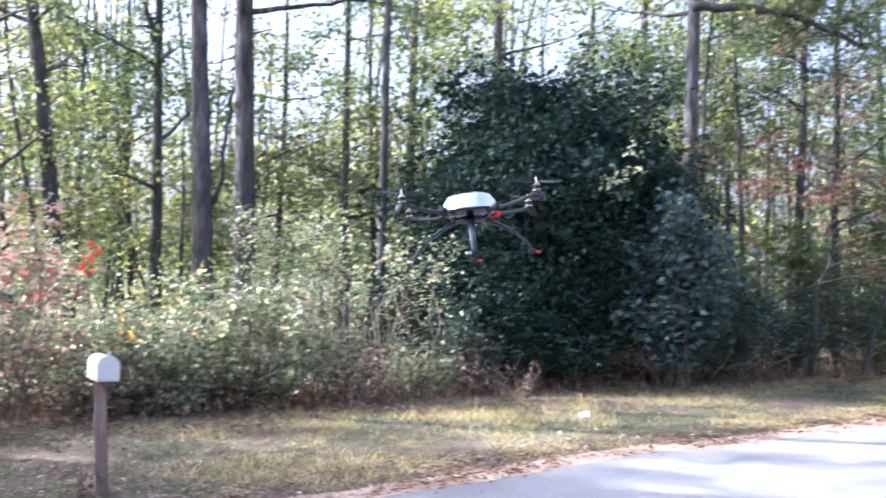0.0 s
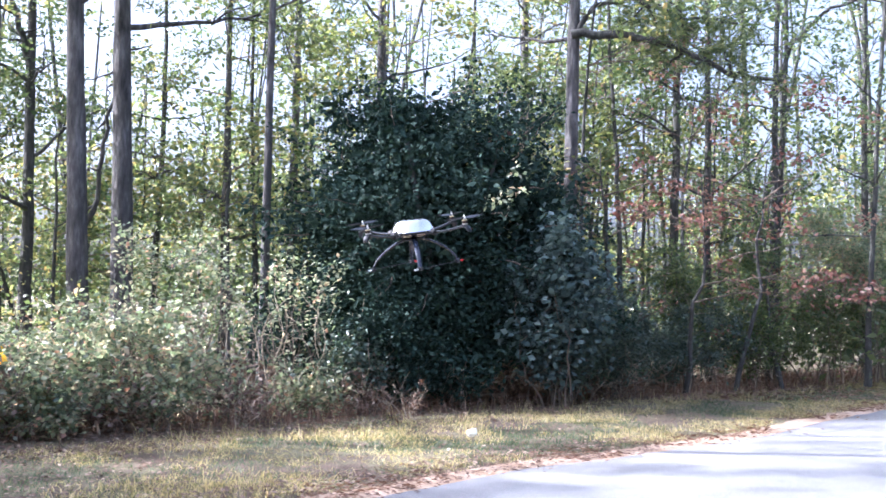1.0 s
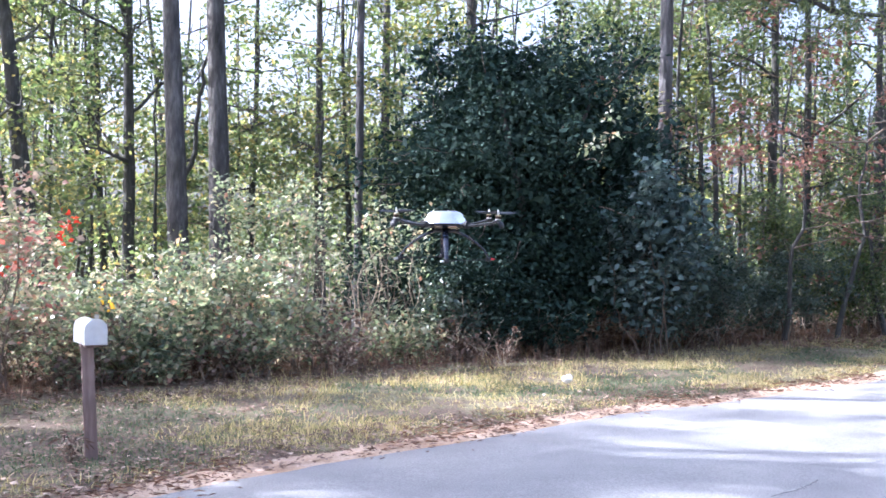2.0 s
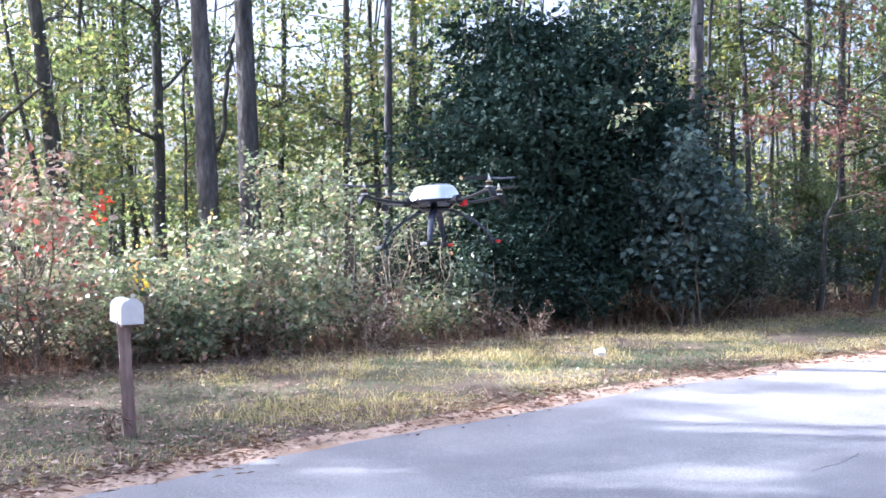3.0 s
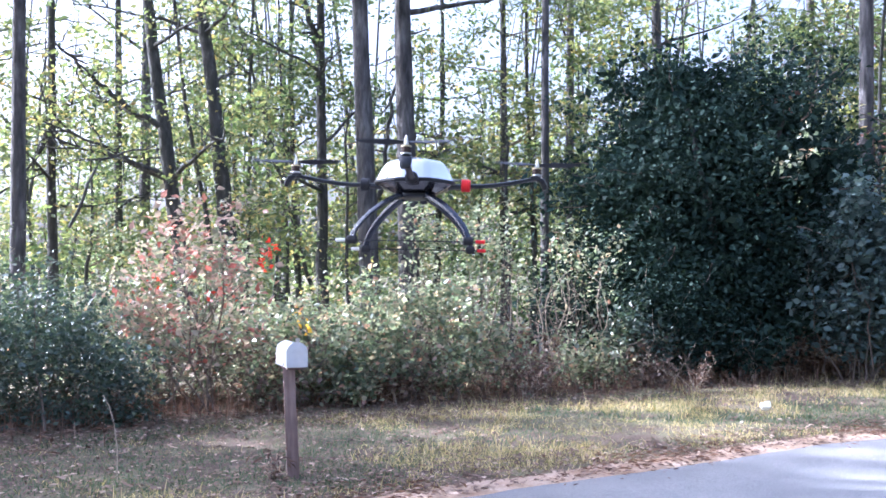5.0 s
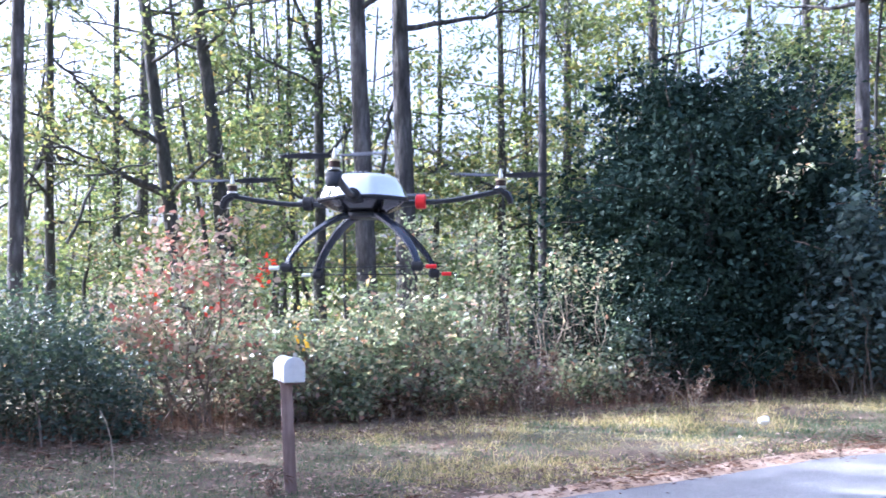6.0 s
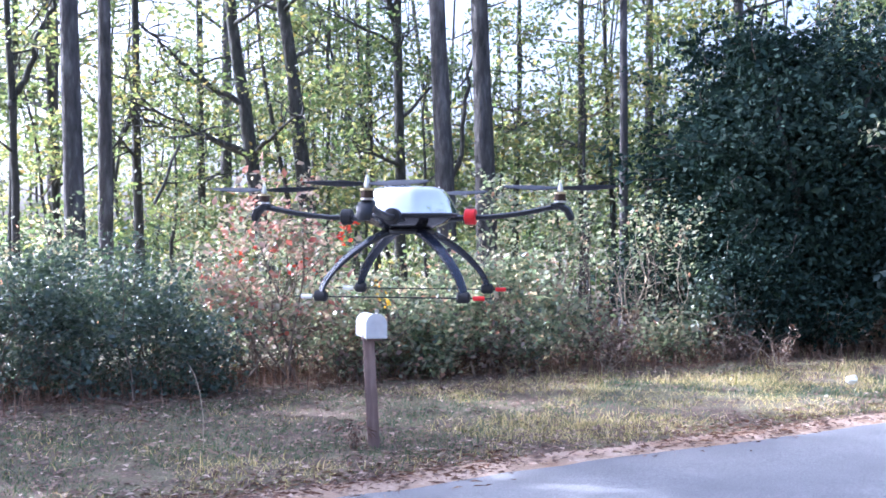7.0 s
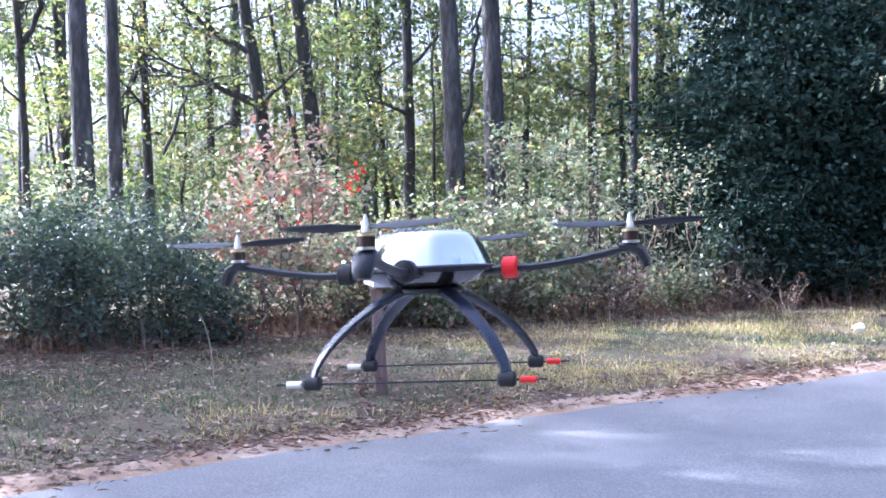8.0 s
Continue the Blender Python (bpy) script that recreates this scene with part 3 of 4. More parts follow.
# ---- far woods ----
def far_woods():
    pieces = []
    for _ in range(320):
        a, d = rng.uniform(-1.35, 1.25), rng.uniform(30, 75)
        x, y = math.sin(a) * d, math.cos(a) * d
        h = rng.uniform(9, 16)
        pieces.append(tube(wander((x, y, -0.1), (x + rng.normal() * 1.3, y, h), 6, 0.1), np.linspace(1, 0.4, 6) * rng.uniform(0.04, 0.14), 6))
    v, f = joined(pieces)
    tagged(new("far_trunks", mesh_from("far_trunks", v, f, bark_grey, True)), "many thin trunks deep in the wood", "trees", kind="stuff")
    for name, mat, n, zr, dr, size, lab in (("far_foliage", leaf_gold, 760, (0.5, 7.5), (28, 58), 0.2, "sunlit yellow-green foliage deep in the wood"), ("far_canopy", leaf_gold, 300, (2, 13), (32, 70), 0.25, "sunlit green canopy deep in the wood"), ("far_thicket", leaf_green, 800, (0.1, 2.6), (24, 48), 0.17, "low green thicket deep in the wood")):
        a, d = rng.uniform(-0.95, 0.85, n), rng.uniform(*dr, n)
        c = np.column_stack([np.sin(a) * d, np.cos(a) * d, rng.uniform(*zr, n)])
        v, f = leaf_geometry(clumps(c, 58, 0.55, 0.5), size, 0.4)
        tagged(new(name, mesh_from(name, v, f, mat)), lab, "foliage", kind="stuff")
    # unseen wood added across the road, behind the camera, to block low sky light
    pieces = []
    n = 320
    a, d = rng.uniform(0.9, 5.1, n), rng.uniform(11, 30, n)
    base = np.column_stack([np.sin(a) * d, np.cos(a) * d, np.zeros(n)])
    base = base[side_of(ROAD_EDGE, base[:, :2]) > 8.0]
    for x, y, _ in base:
        pieces.append(tube(wander((x, y, -0.1), (x, y, 11), 5, 0.08), np.linspace(0.14, 0.06, 5), 6))
    v, f = joined(pieces)
    tagged(new("opposite_trunks", mesh_from("opposite_trunks", v, f, bark_pine, True)), "unseen trunks added across the road to block low sky", "trees", kind="stuff")
    c = np.repeat(base, 9, 0) + rng.normal(size=(len(base) * 9, 3)) * [0.8, 0.8, 0]
    c[:, 2] = rng.uniform(0.3, 11.5, len(c))
    v, f = leaf_geometry(clumps(c, 34, 0.6, 0.6), 0.24, 0.4)
    tagged(new("opposite_foliage", mesh_from("opposite_foliage", v, f, leaf_green)), "unseen foliage added across the road to block low sky", "foliage", kind="stuff")


far_woods()
# ---- shrubs ----
def shrub(x, y, rx, ry, h, mat, n, label, leaf=0.055, per=18, low=0.1, gap=0.2, name="shrub", stems=9, group="shrubs at the edge of the wood", clump_r=0.1, stem_mat=None, tips=10):
    root = tagged(new(name), label, "shrub", group)
    root.matrix_basis = pose(x, y, 0)
    seed = rng.uniform(0, 50)
    c = crown_points((0, 0, (low + h) / 2), (rx, ry, (h - low) / 2), n, 0.35, gap, seed, 1.6)
    c[:, 2] = np.maximum(c[:, 2], 0.06)
    for k in range(stems):
        pieces = []
        end = c[rng.integers(0, len(c))]
        st = wander((rng.normal() * rx * 0.25, rng.normal() * ry * 0.25, -0.05), end, 8, 0.05)
        pieces.append(tube(st, np.linspace(0.016, 0.004, 8), 5))
        for _ in range(4):
            q = st[rng.integers(2, 8)]
            pieces.append(tube(wander(q, q + rng.normal(size=3) * 0.3 + np.array([0, 0, 0.15]), 5, 0.03), np.linspace(0.006, 0.002, 5), 4))
        v, f = joined(pieces)
        child("stem", mesh_from("stem", v, f, stem_mat or (twig_pale if k % 3 == 0 else twig_brown), True), root)
    shoots = []
    for k in range(int(tips * rx)):
        q = c[rng.integers(0, len(c))] * [1, 1, 0.6] + np.array([0, 0, h * 0.4])
        shoots.append(wander(q, q + np.array([rng.normal() * 0.2, rng.normal() * 0.2, rng.uniform(0.2, 0.55)]), 7, 0.03))
    c = np.concatenate([c] + shoots)
    v, f = leaf_geometry(clumps(c, per, clump_r, 0.7), leaf, 0.45, 0.6, 0.4)
    child("foliage", mesh_from("foliage", v, f, mat), root)
    return root


LIT = "leafy green shrub with glossy sunlit leaves at the wood edge"
for x, y, rx, h in ((-6.6, 12.6, 0.9, 1.5), (-5.9, 12.3, 0.8, 1.3), (-5.3, 12.9, 0.8, 1.7), (-4.4, 12.9, 0.8, 1.65), (-3.9, 12.5, 0.75, 1.35), (-3.4, 13.3, 0.8, 1.7), (-2.9, 13.1, 0.7, 1.45), (-2.5, 13.9, 0.85, 1.95), (-1.9, 13.9, 0.75, 1.7), (-1.3, 14.3, 0.7, 1.2), (-0.5, 14.9, 0.6, 0.75), (0.1, 15.3, 0.6, 0.7), (-3.0, 15.2, 1.0, 1.5), (-4.8, 14.5, 1.0, 1.4), (-6.4, 14.2, 1.0, 1.5), (-7.8, 12.6, 0.9, 2.0), (-8.9, 12.2, 0.9, 2.1)):
    shrub(x, y, rx * 1.25, rx * 0.7, h * 0.9, leaf_shrub, int(46 * rx), LIT, 0.078, 17, -0.1, 0.45, clump_r=0.11, stem_mat=twig_brown, tips=3)
for x, y, h in ((-5.9, 13.6, 2.0), (-4.9, 13.4, 1.7), (-3.6, 14.3, 1.9), (-2.5, 14.4, 2.3), (-2.1, 14.7, 2.7), (-1.6, 14.9, 2.5), (-0.8, 15.3, 2.5), (-0.2, 15.9, 2.2), (-5.6, 16.0, 2.4), (-1.9, 17.0, 2.9), (-7.4, 15.4, 2.6), (-8.6, 13.0, 2.2)):
    shrub(x, y, 0.75, 0.6, h, leaf_gold if rng.random() < 0.15 else leaf_shrub, 24, "tall loose sapling with scattered sunlit leaves", 0.066, 11, 0.6, 0.36, "sapling", 8, "saplings at the wood edge", 0.13, tips=5)
for x, y, h in ((-3.9, 12.1, 0.85), (-3.4, 12.5, 0.7), (-2.9, 12.7, 0.95), (-2.4, 13.1, 0.75), (-1.9, 13.3, 0.9), (-3.1, 12.45, 0.5)):
    shrub(x, y, 0.55, 0.5, h, leaf_shrub, 34, "low spreading shrub with pale glossy leaves", 0.07, 22, 0.05, 0.36, clump_r=0.1, tips=4)
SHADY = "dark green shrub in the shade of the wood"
for x, y, rx, h in ((0.6, 15.9, 0.7, 1.1), (1.6, 16.6, 0.6, 0.8), (4.4, 18.4, 0.9, 1.4), (5.4, 18.9, 1.0, 1.7), (6.5, 19.7, 1.0, 1.5), (7.6, 20.3, 1.1, 1.9), (8.8, 21.0, 1.1, 1.6), (10.0, 21.9, 1.2, 2.0), (11.4, 22.6, 1.2, 2.2), (12.8, 23.6, 1.3, 2.3), (14.2, 24.6, 1.3, 2.6)):
    shrub(x, y, rx, rx * 0.8, h, leaf_green if x > 8 else leaf_holly, int((130 if x > 8 else 230) * rx), "loose green shrub at the wood edge" if x > 8 else SHADY, 0.06)
# the last two, tall and out of view, are added to shade the verge
for x, y, rx, h in ((-6.0, 10.25, 0.95, 1.45), (-6.9, 10.0, 0.9, 1.6), (-7.9, 9.9, 1.0, 1.3), (-5.3, 10.75, 0.6, 0.95), (-7.3, 11.2, 1.0, 1.5), (-6.2, 11.3, 0.8, 1.45), (-9.6, 9.0, 1.3, 3.4), (-10.8, 7.4, 1.4, 4.2)):
    shrub(x, y, rx, rx * 0.8, h, leaf_holly, int(160 * rx), "dense dark evergreen shrub in deep shade", 0.055, 20, -0.5, 0.36, clump_r=0.13, stem_mat=twig_brown, tips=16)
for x, y, rx, h in ((6.9, 18.6, 0.7, 2.9), (9.0, 20.0, 0.9, 3.4), (11.6, 21.6, 1.1, 4.2), (13.4, 22.4, 1.2, 5.0), (12.6, 21.4, 1.0, 3.4)):
    shrub(x, y + 1.2, rx, rx, h, leaf_shrub if x > 10 else leaf_green, int(150 * rx), "tall loose green shrub under the pines", 0.07, 20, 0.6, 0.25)

# reddening sapling with scarlet and yellow sprays
sap = shrub(-4.72, 11.75, 1.15, 0.65, 2.6, leaf_red, 150, "sapling with pink, red and pale green autumn leaves", 0.082, 11, 0.0, 0.4, "red_sapling", 9, "", 0.12, twig_brown, 6)
for px, py, pz, mat, n, lab in ((0.93, 0.25, 1.86, leaf_scarlet, 26, "scarlet leaf spray"), (0.8, 0.2, 1.72, leaf_scarlet, 10, "scarlet leaf spray"), (0.35, 0.0, 1.35, leaf_scarlet, 12, "orange-red leaf spray"), (-0.3, -0.2, 1.5, leaf_scarlet, 8, "red leaf spray")):
    v, f = leaf_geometry(clumps(np.array([[px, py, pz]]), n, 0.07, 0.8), 0.062, 0.2)
    tagged(child("leaf_spray", mesh_from("leaf_spray", v, f, mat), sap, lab), kind="stuff")
    v, f = tube(wander((0, 0, 0.8), (px, py, pz), 8, 0.03), np.linspace(0.01, 0.003, 8), 5)
    child("stem", mesh_from("stem", v, f, twig_brown, True), sap)
yel = tagged(new("yellow_sprig"), "upright sprig with a few bright yellow leaves", "plant")
yel.matrix_basis = pose(-3.5, 12.15, 0)
v, f = tube(wander((0, 0, -0.05), (0.02, 0.05, 1.15), 10, 0.03), np.linspace(0.01, 0.003, 10), 5)
child("stem", mesh_from("stem", v, f, twig_brown, True), yel)
v, f = leaf_geometry(clumps(np.array([[0.02, 0.05, 1.02], [0.0, 0.04, 1.15], [0.05, 0.0, 0.92]]), 6, 0.04, 1.0), 0.06, 0.2)
tagged(child("leaf_spray", mesh_from("leaf_spray", v, f, leaf_yellow), yel), kind="stuff")

# the great dark evergreen at the wood edge
def evergreen():
    root = tagged(new("evergreen_tree"), "broad dark evergreen tree with leaves down to the ground", "tree")
    root.matrix_basis = pose(2.05, 18.1, 0)
    for k in range(5):
        a = k * 1.26 + 0.4
        st = wander((0.25 * math.cos(a), 0.25 * math.sin(a), -0.1), (1.3 * math.cos(a), 1.3 * math.sin(a), 4.2), 10, 0.08)
        v, f = tube(st, np.linspace(0.1, 0.03, 10), 8)
        child("trunk", mesh_from("trunk", v, f, bark_grey, True), root)
    for cz, rx, rz, n, seed in ((2.95, 3.0, 3.0, 1600, 3), (1.5, 2.9, 1.5, 900, 8)):
        c = crown_points((0, 0, cz), (rx, rx * 0.85, rz), n, 0.5, 0.0, seed)
        c[:, 0] += 0.12 * np.maximum(c[:, 0], 0)
        c[:, 2] = np.maximum(c[:, 2], np.where((c[:, 0] > 0.7) & (c[:, 0] < 1.5), 0.85, 0.3))
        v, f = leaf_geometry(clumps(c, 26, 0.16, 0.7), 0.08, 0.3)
        child("crown", mesh_from("crown", v, f, leaf_dark_shaded), root)
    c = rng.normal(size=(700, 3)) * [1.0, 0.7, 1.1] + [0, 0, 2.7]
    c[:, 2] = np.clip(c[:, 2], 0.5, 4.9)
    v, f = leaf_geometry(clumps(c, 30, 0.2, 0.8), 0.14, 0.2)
    child("inner_crown", mesh_from("inner_crown", v, f, leaf_dark_shaded), root)
    for k in range(46):
        d = rng.normal(size=3)
        d = d / np.linalg.norm(d)
        d[1] = -abs(d[1])
        p = np.array([d[0] * 2.5, d[1] * 2.1, 2.9 + d[2] * 2.5])
        q = p + d * 0.45 + np.array([rng.normal() * 0.2, 0, -0.05])
        tw = wander(p * 0.9 + np.array([0, 0, 0.27]), q, 7, 0.03)
        v, f = tube(tw, np.linspace(0.012, 0.003, 7), 4)
        br = child("branch", mesh_from("branch", v, f, twig_brown, True), root)
        v, f = leaf_geometry(clumps(tw[2:], 9, 0.09, 0.6), 0.085, 0.3)
        child("leaves", mesh_from("leaves", v, f, leaf_dark_shaded), br)
    # sunlit sprig: the sunlight is put in by using a paler leaf material
    pale = np.array([[0.75, -2.4, 3.3], [0.95, -2.45, 3.35], [0.6, -2.4, 3.2], [0.9, -2.4, 3.65]])
    v, f = leaf_geometry(clumps(pale, 22, 0.1, 0.5), 0.08, 0.3)
    tagged(child("leaf_spray", mesh_from("leaf_spray", v, f, leaf_shrub), root, "leaf spray with sunlight put into its paler colour"), kind="stuff")


evergreen()
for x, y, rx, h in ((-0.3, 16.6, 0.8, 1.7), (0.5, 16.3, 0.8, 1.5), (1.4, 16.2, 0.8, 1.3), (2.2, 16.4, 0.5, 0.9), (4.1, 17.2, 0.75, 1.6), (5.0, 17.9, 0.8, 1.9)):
    # left of x = 3 they take the evergreen's leaf with shade in its colour
    shrub(x, y, rx, rx * 0.7, h, leaf_dark_shaded if x < 3 else leaf_holly, int(170 * rx), SHADY, 0.065, 20, 0.05, 0.3, clump_r=0.13)
# soft blue-green conifer leaning out of the evergreen
shrub(3.9, 16.7, 1.0, 0.7, 3.3, leaf_cedar, 150, "soft blue-green young conifer beside the dark evergreen", 0.11, 30, -0.1, 0.3, "young_conifer", 8, "", 0.16, twig_brown, 4)

# ---- weeds and bits on the verge ----
def weed(name, x, y, h, n, mat, label, spread):
    root = tagged(new(name), label, "weed")
    root.matrix_basis = pose(x, y, 0)
    for _ in range(n):
        st = wander((rng.normal() * 0.03, rng.normal() * 0.03, -0.03), (rng.normal() * spread, rng.normal() * spread, h * rng.uniform(0.6, 1)), 8, 0.02)
        v, f = tube(st, np.linspace(0.006, 0.002, 8), 4)
        s = child("stalk", mesh_from("stalk", v, f, mat, True), root)
        v, f = leaf_geometry(clumps(st[3:], 4, 0.03, 1.0), 0.06, 0.1, 0.25)
        child("leaves", mesh_from("leaves", v, f, leaf_dead), s)


weed("dry_weed", 1.31, 14.6, 0.55, 9, twig_pale, "bushy pale dry weed at the wood edge", 0.2)
weed("dry_weed", -0.9, 13.3, 0.5, 6, twig_pale, "bushy pale dry weed at the wood edge", 0.15)
tall = tagged(new("tall_stalk"), "single tall bent straw-coloured grass stalk", "weed")
tall.matrix_basis = pose(-3.66, 7.7, 0)
v, f = tube([(0, 0, -0.03), (0.0, 0, 0.25), (-0.03, 0, 0.45), (-0.07, 0, 0.58), (-0.13, 0.02, 0.66)], [0.006, 0.006, 0.005, 0.004, 0.003], 5)
child("stalk", mesh_from("stalk", v, f, twig_pale, True), tall)
weed("leafy_weed", -2.5, 7.98, 0.22, 6, twig_brown, "small dark weed at the foot of the post", 0.08)


def litter():
    bm = bmesh.new()
    bmesh.ops.create_icosphere(bm, subdivisions=2, radius=0.07)
    for vtx in bm.verts:
        vtx.co *= 1 + 0.35 * noise.noise(vtx.co * 25)
        vtx.co.z *= 0.75
    root = tagged(new("paper_litter"), "crumpled white paper scrap lying in the grass", "litter")
    root.matrix_basis = pose(1.95, 12.95, 0.055)
    part("crumpled_sheet", bm, white_plastic, root, smooth=False)


litter()

# low brown and rusty growth under the shrubs
for x, y in ((-3.9, 12.1), (-2.4, 13.2), (-0.9, 14.2), (0.8, 15.4), (3.2, 17.4), (5.2, 18.6)):
    shrub(x, y, 0.6, 0.4, rng.uniform(0.35, 0.6), leaf_dead, 34, "low dry brown undergrowth at the wood edge", 0.06, 9, 0.02, 0.2, "undergrowth", 8, "undergrowth at the wood edge", 0.11)
# ---- mailbox ----
def mailbox():
    root = tagged(new("mailbox"), "white metal roadside mailbox on a weathered wooden post", "mailbox")
    root.matrix_basis = pose(-2.38, 8.08, 0)
    bm = bmesh.new()
    bmesh.ops.create_cube(bm, size=1)
    bmesh.ops.transform(bm, matrix=Matrix.Diagonal((0.092, 0.092, 0.93, 1)), verts=bm.verts)
    bmesh.ops.subdivide_edges(bm, edges=[e for e in bm.edges if abs(e.verts[0].co.z - e.verts[1].co.z) > 0.5], cuts=9)
    bmesh.ops.bevel(bm, geom=[e for e in bm.edges if abs(e.verts[0].co.z - e.verts[1].co.z) > 0.05], offset=0.008, segments=2, affect="EDGES")
    for vtx in bm.verts:
        vtx.co += Vector((noise.noise(vtx.co * 9), noise.noise(vtx.co * 9 + Vector((5, 0, 0))), 0)) * 0.004
    post = part("post", bm, post_wood, root, "weathered reddish-brown square post")
    post.matrix_basis = pose(-0.022, 0, 0.435, 0, -2.6, 20)
    turn = Matrix.Translation((-0.01, 0.0, 0.872)) @ pose(0, 0, 0, 0, 0, -61 + 90)
    W, H, D = 0.156, 0.108, 0.4

    def profile(w, h, n=14):
        pts = [(-w / 2, 0), (w / 2, 0), (w / 2, h)]
        pts += [(math.cos(a) * w / 2, h + math.sin(a) * w / 2) for a in np.linspace(0, math.pi, n)[1:]]
        return pts

    def prism(pts, y0, y1, bev=0.004):
        b = bmesh.new()
        f = b.faces.new([b.verts.new((x, y0, z)) for x, z in pts])
        g = bmesh.ops.extrude_face_region(b, geom=[f])
        bmesh.ops.translate(b, vec=(0, y1 - y0, 0), verts=[e for e in g["geom"] if isinstance(e, bmesh.types.BMVert)])
        bmesh.ops.recalc_face_normals(b, faces=b.faces)
        bmesh.ops.bevel(b, geom=[e for e in b.edges if abs(e.verts[0].co.y - e.verts[1].co.y) < 1e-5], offset=bev, segments=2, affect="EDGES")
        return b

    shell = part("shell", prism(profile(W, H), -0.13, D - 0.13), box_paint, root, "white arched sheet-metal shell")
    door = part("door", prism(profile(W + 0.014, H + 0.004), -0.152, -0.133), box_paint, root, "white arched front door")
    b = bmesh.new()
    bmesh.ops.create_cube(b, size=1)
    bmesh.ops.transform(b, matrix=Matrix.Translation((0, -0.162, 0.215)) @ Matrix.Diagonal((0.03, 0.02, 0.03, 1)), verts=b.verts)
    bmesh.ops.bevel(b, geom=b.edges[:], offset=0.004, segments=2, affect="EDGES")
    latch = part("latch", b, silver, door)
    b = bmesh.new()
    bmesh.ops.create_cube(b, size=1)
    bmesh.ops.transform(b, matrix=Matrix.Translation((0.1, -0.02, 0.14)) @ Matrix.Diagonal((0.006, 0.16, 0.022, 1)), verts=b.verts)
    bmesh.ops.bevel(b, geom=b.edges[:], offset=0.002, segments=1, affect="EDGES")
    flag = part("flag", b, post_wood, root, "lowered faded signal flag")
    b = bmesh.new()
    bmesh.ops.create_cube(b, size=1)
    bmesh.ops.transform(b, matrix=Matrix.Translation((0, 0.02, -0.012)) @ Matrix.Diagonal((0.13, 0.22, 0.022, 1)), verts=b.verts)
    bmesh.ops.bevel(b, geom=b.edges[:], offset=0.003, segments=1, affect="EDGES")
    board = part("mounting_board", b, post_wood, root)
    for o in (shell, door, flag, board):
        o.matrix_basis = turn @ o.matrix_basis


mailbox()
# ---- the flying quadcopter; its origin is the middle of the rim ----
ARM = 0.515
MOTOR_Z = 0.063


def lathe(profile, n=28):
    bm = bmesh.new()
    rings = [[bm.verts.new((r * math.cos(a), r * math.sin(a), z)) for a in np.linspace(0, 2 * math.pi, n, endpoint=False)] for r, z in profile]
    for a, b in zip(rings[:-1], rings[1:]):
        for k in range(n):
            bm.faces.new((a[k], a[(k + 1) % n], b[(k + 1) % n], b[k]))
    bm.faces.new(rings[0][::-1])
    bm.faces.new(rings[-1])
    return bm


def loft(rings):
    bm = bmesh.new()
    vs = [[bm.verts.new(p) for p in r] for r in rings]
    n = len(vs[0])
    for a, b in zip(vs[:-1], vs[1:]):
        for k in range(n):
            bm.faces.new((a[k], a[(k + 1) % n], b[(k + 1) % n], b[k]))
    bm.faces.new(vs[0][::-1])
    bm.faces.new(vs[-1])
    return bm


def ring8(r, z, cut=0.62, n=6):
    """A rounded octagonal outline."""
    out = []
    for a in np.linspace(0, 2 * math.pi, 8 * n, endpoint=False):
        b = (a + math.pi / 8) % (math.pi / 4) - math.pi / 8
        k = 1 / math.cos(b)
        out.append((r * (cut * k + 1 - cut) * math.cos(a), r * (cut * k + 1 - cut) * math.sin(a), z))
    return out


def bar(points, w, h, roundness=0.3):
    """A flat bent bar: a rounded rectangular section swept along points; w across, h thick."""
    pts = np.asarray(points, float)
    t = unit(np.gradient(pts, axis=0))
    side = unit(np.cross(t, [[0, 0, 1.0]]))
    up = np.cross(side, t)
    w, h = np.broadcast_to(w, len(pts)), np.broadcast_to(h, len(pts))
    sec = [(-1, -roundness), (-roundness, -1), (roundness, -1), (1, -roundness), (1, roundness), (roundness, 1), (-roundness, 1), (-1, roundness)]
    return loft([[tuple(p + s * a * ww / 2 + u * b * hh / 2) for a, b in sec] for p, s, u, ww, hh in zip(pts, side, up, w, h)])


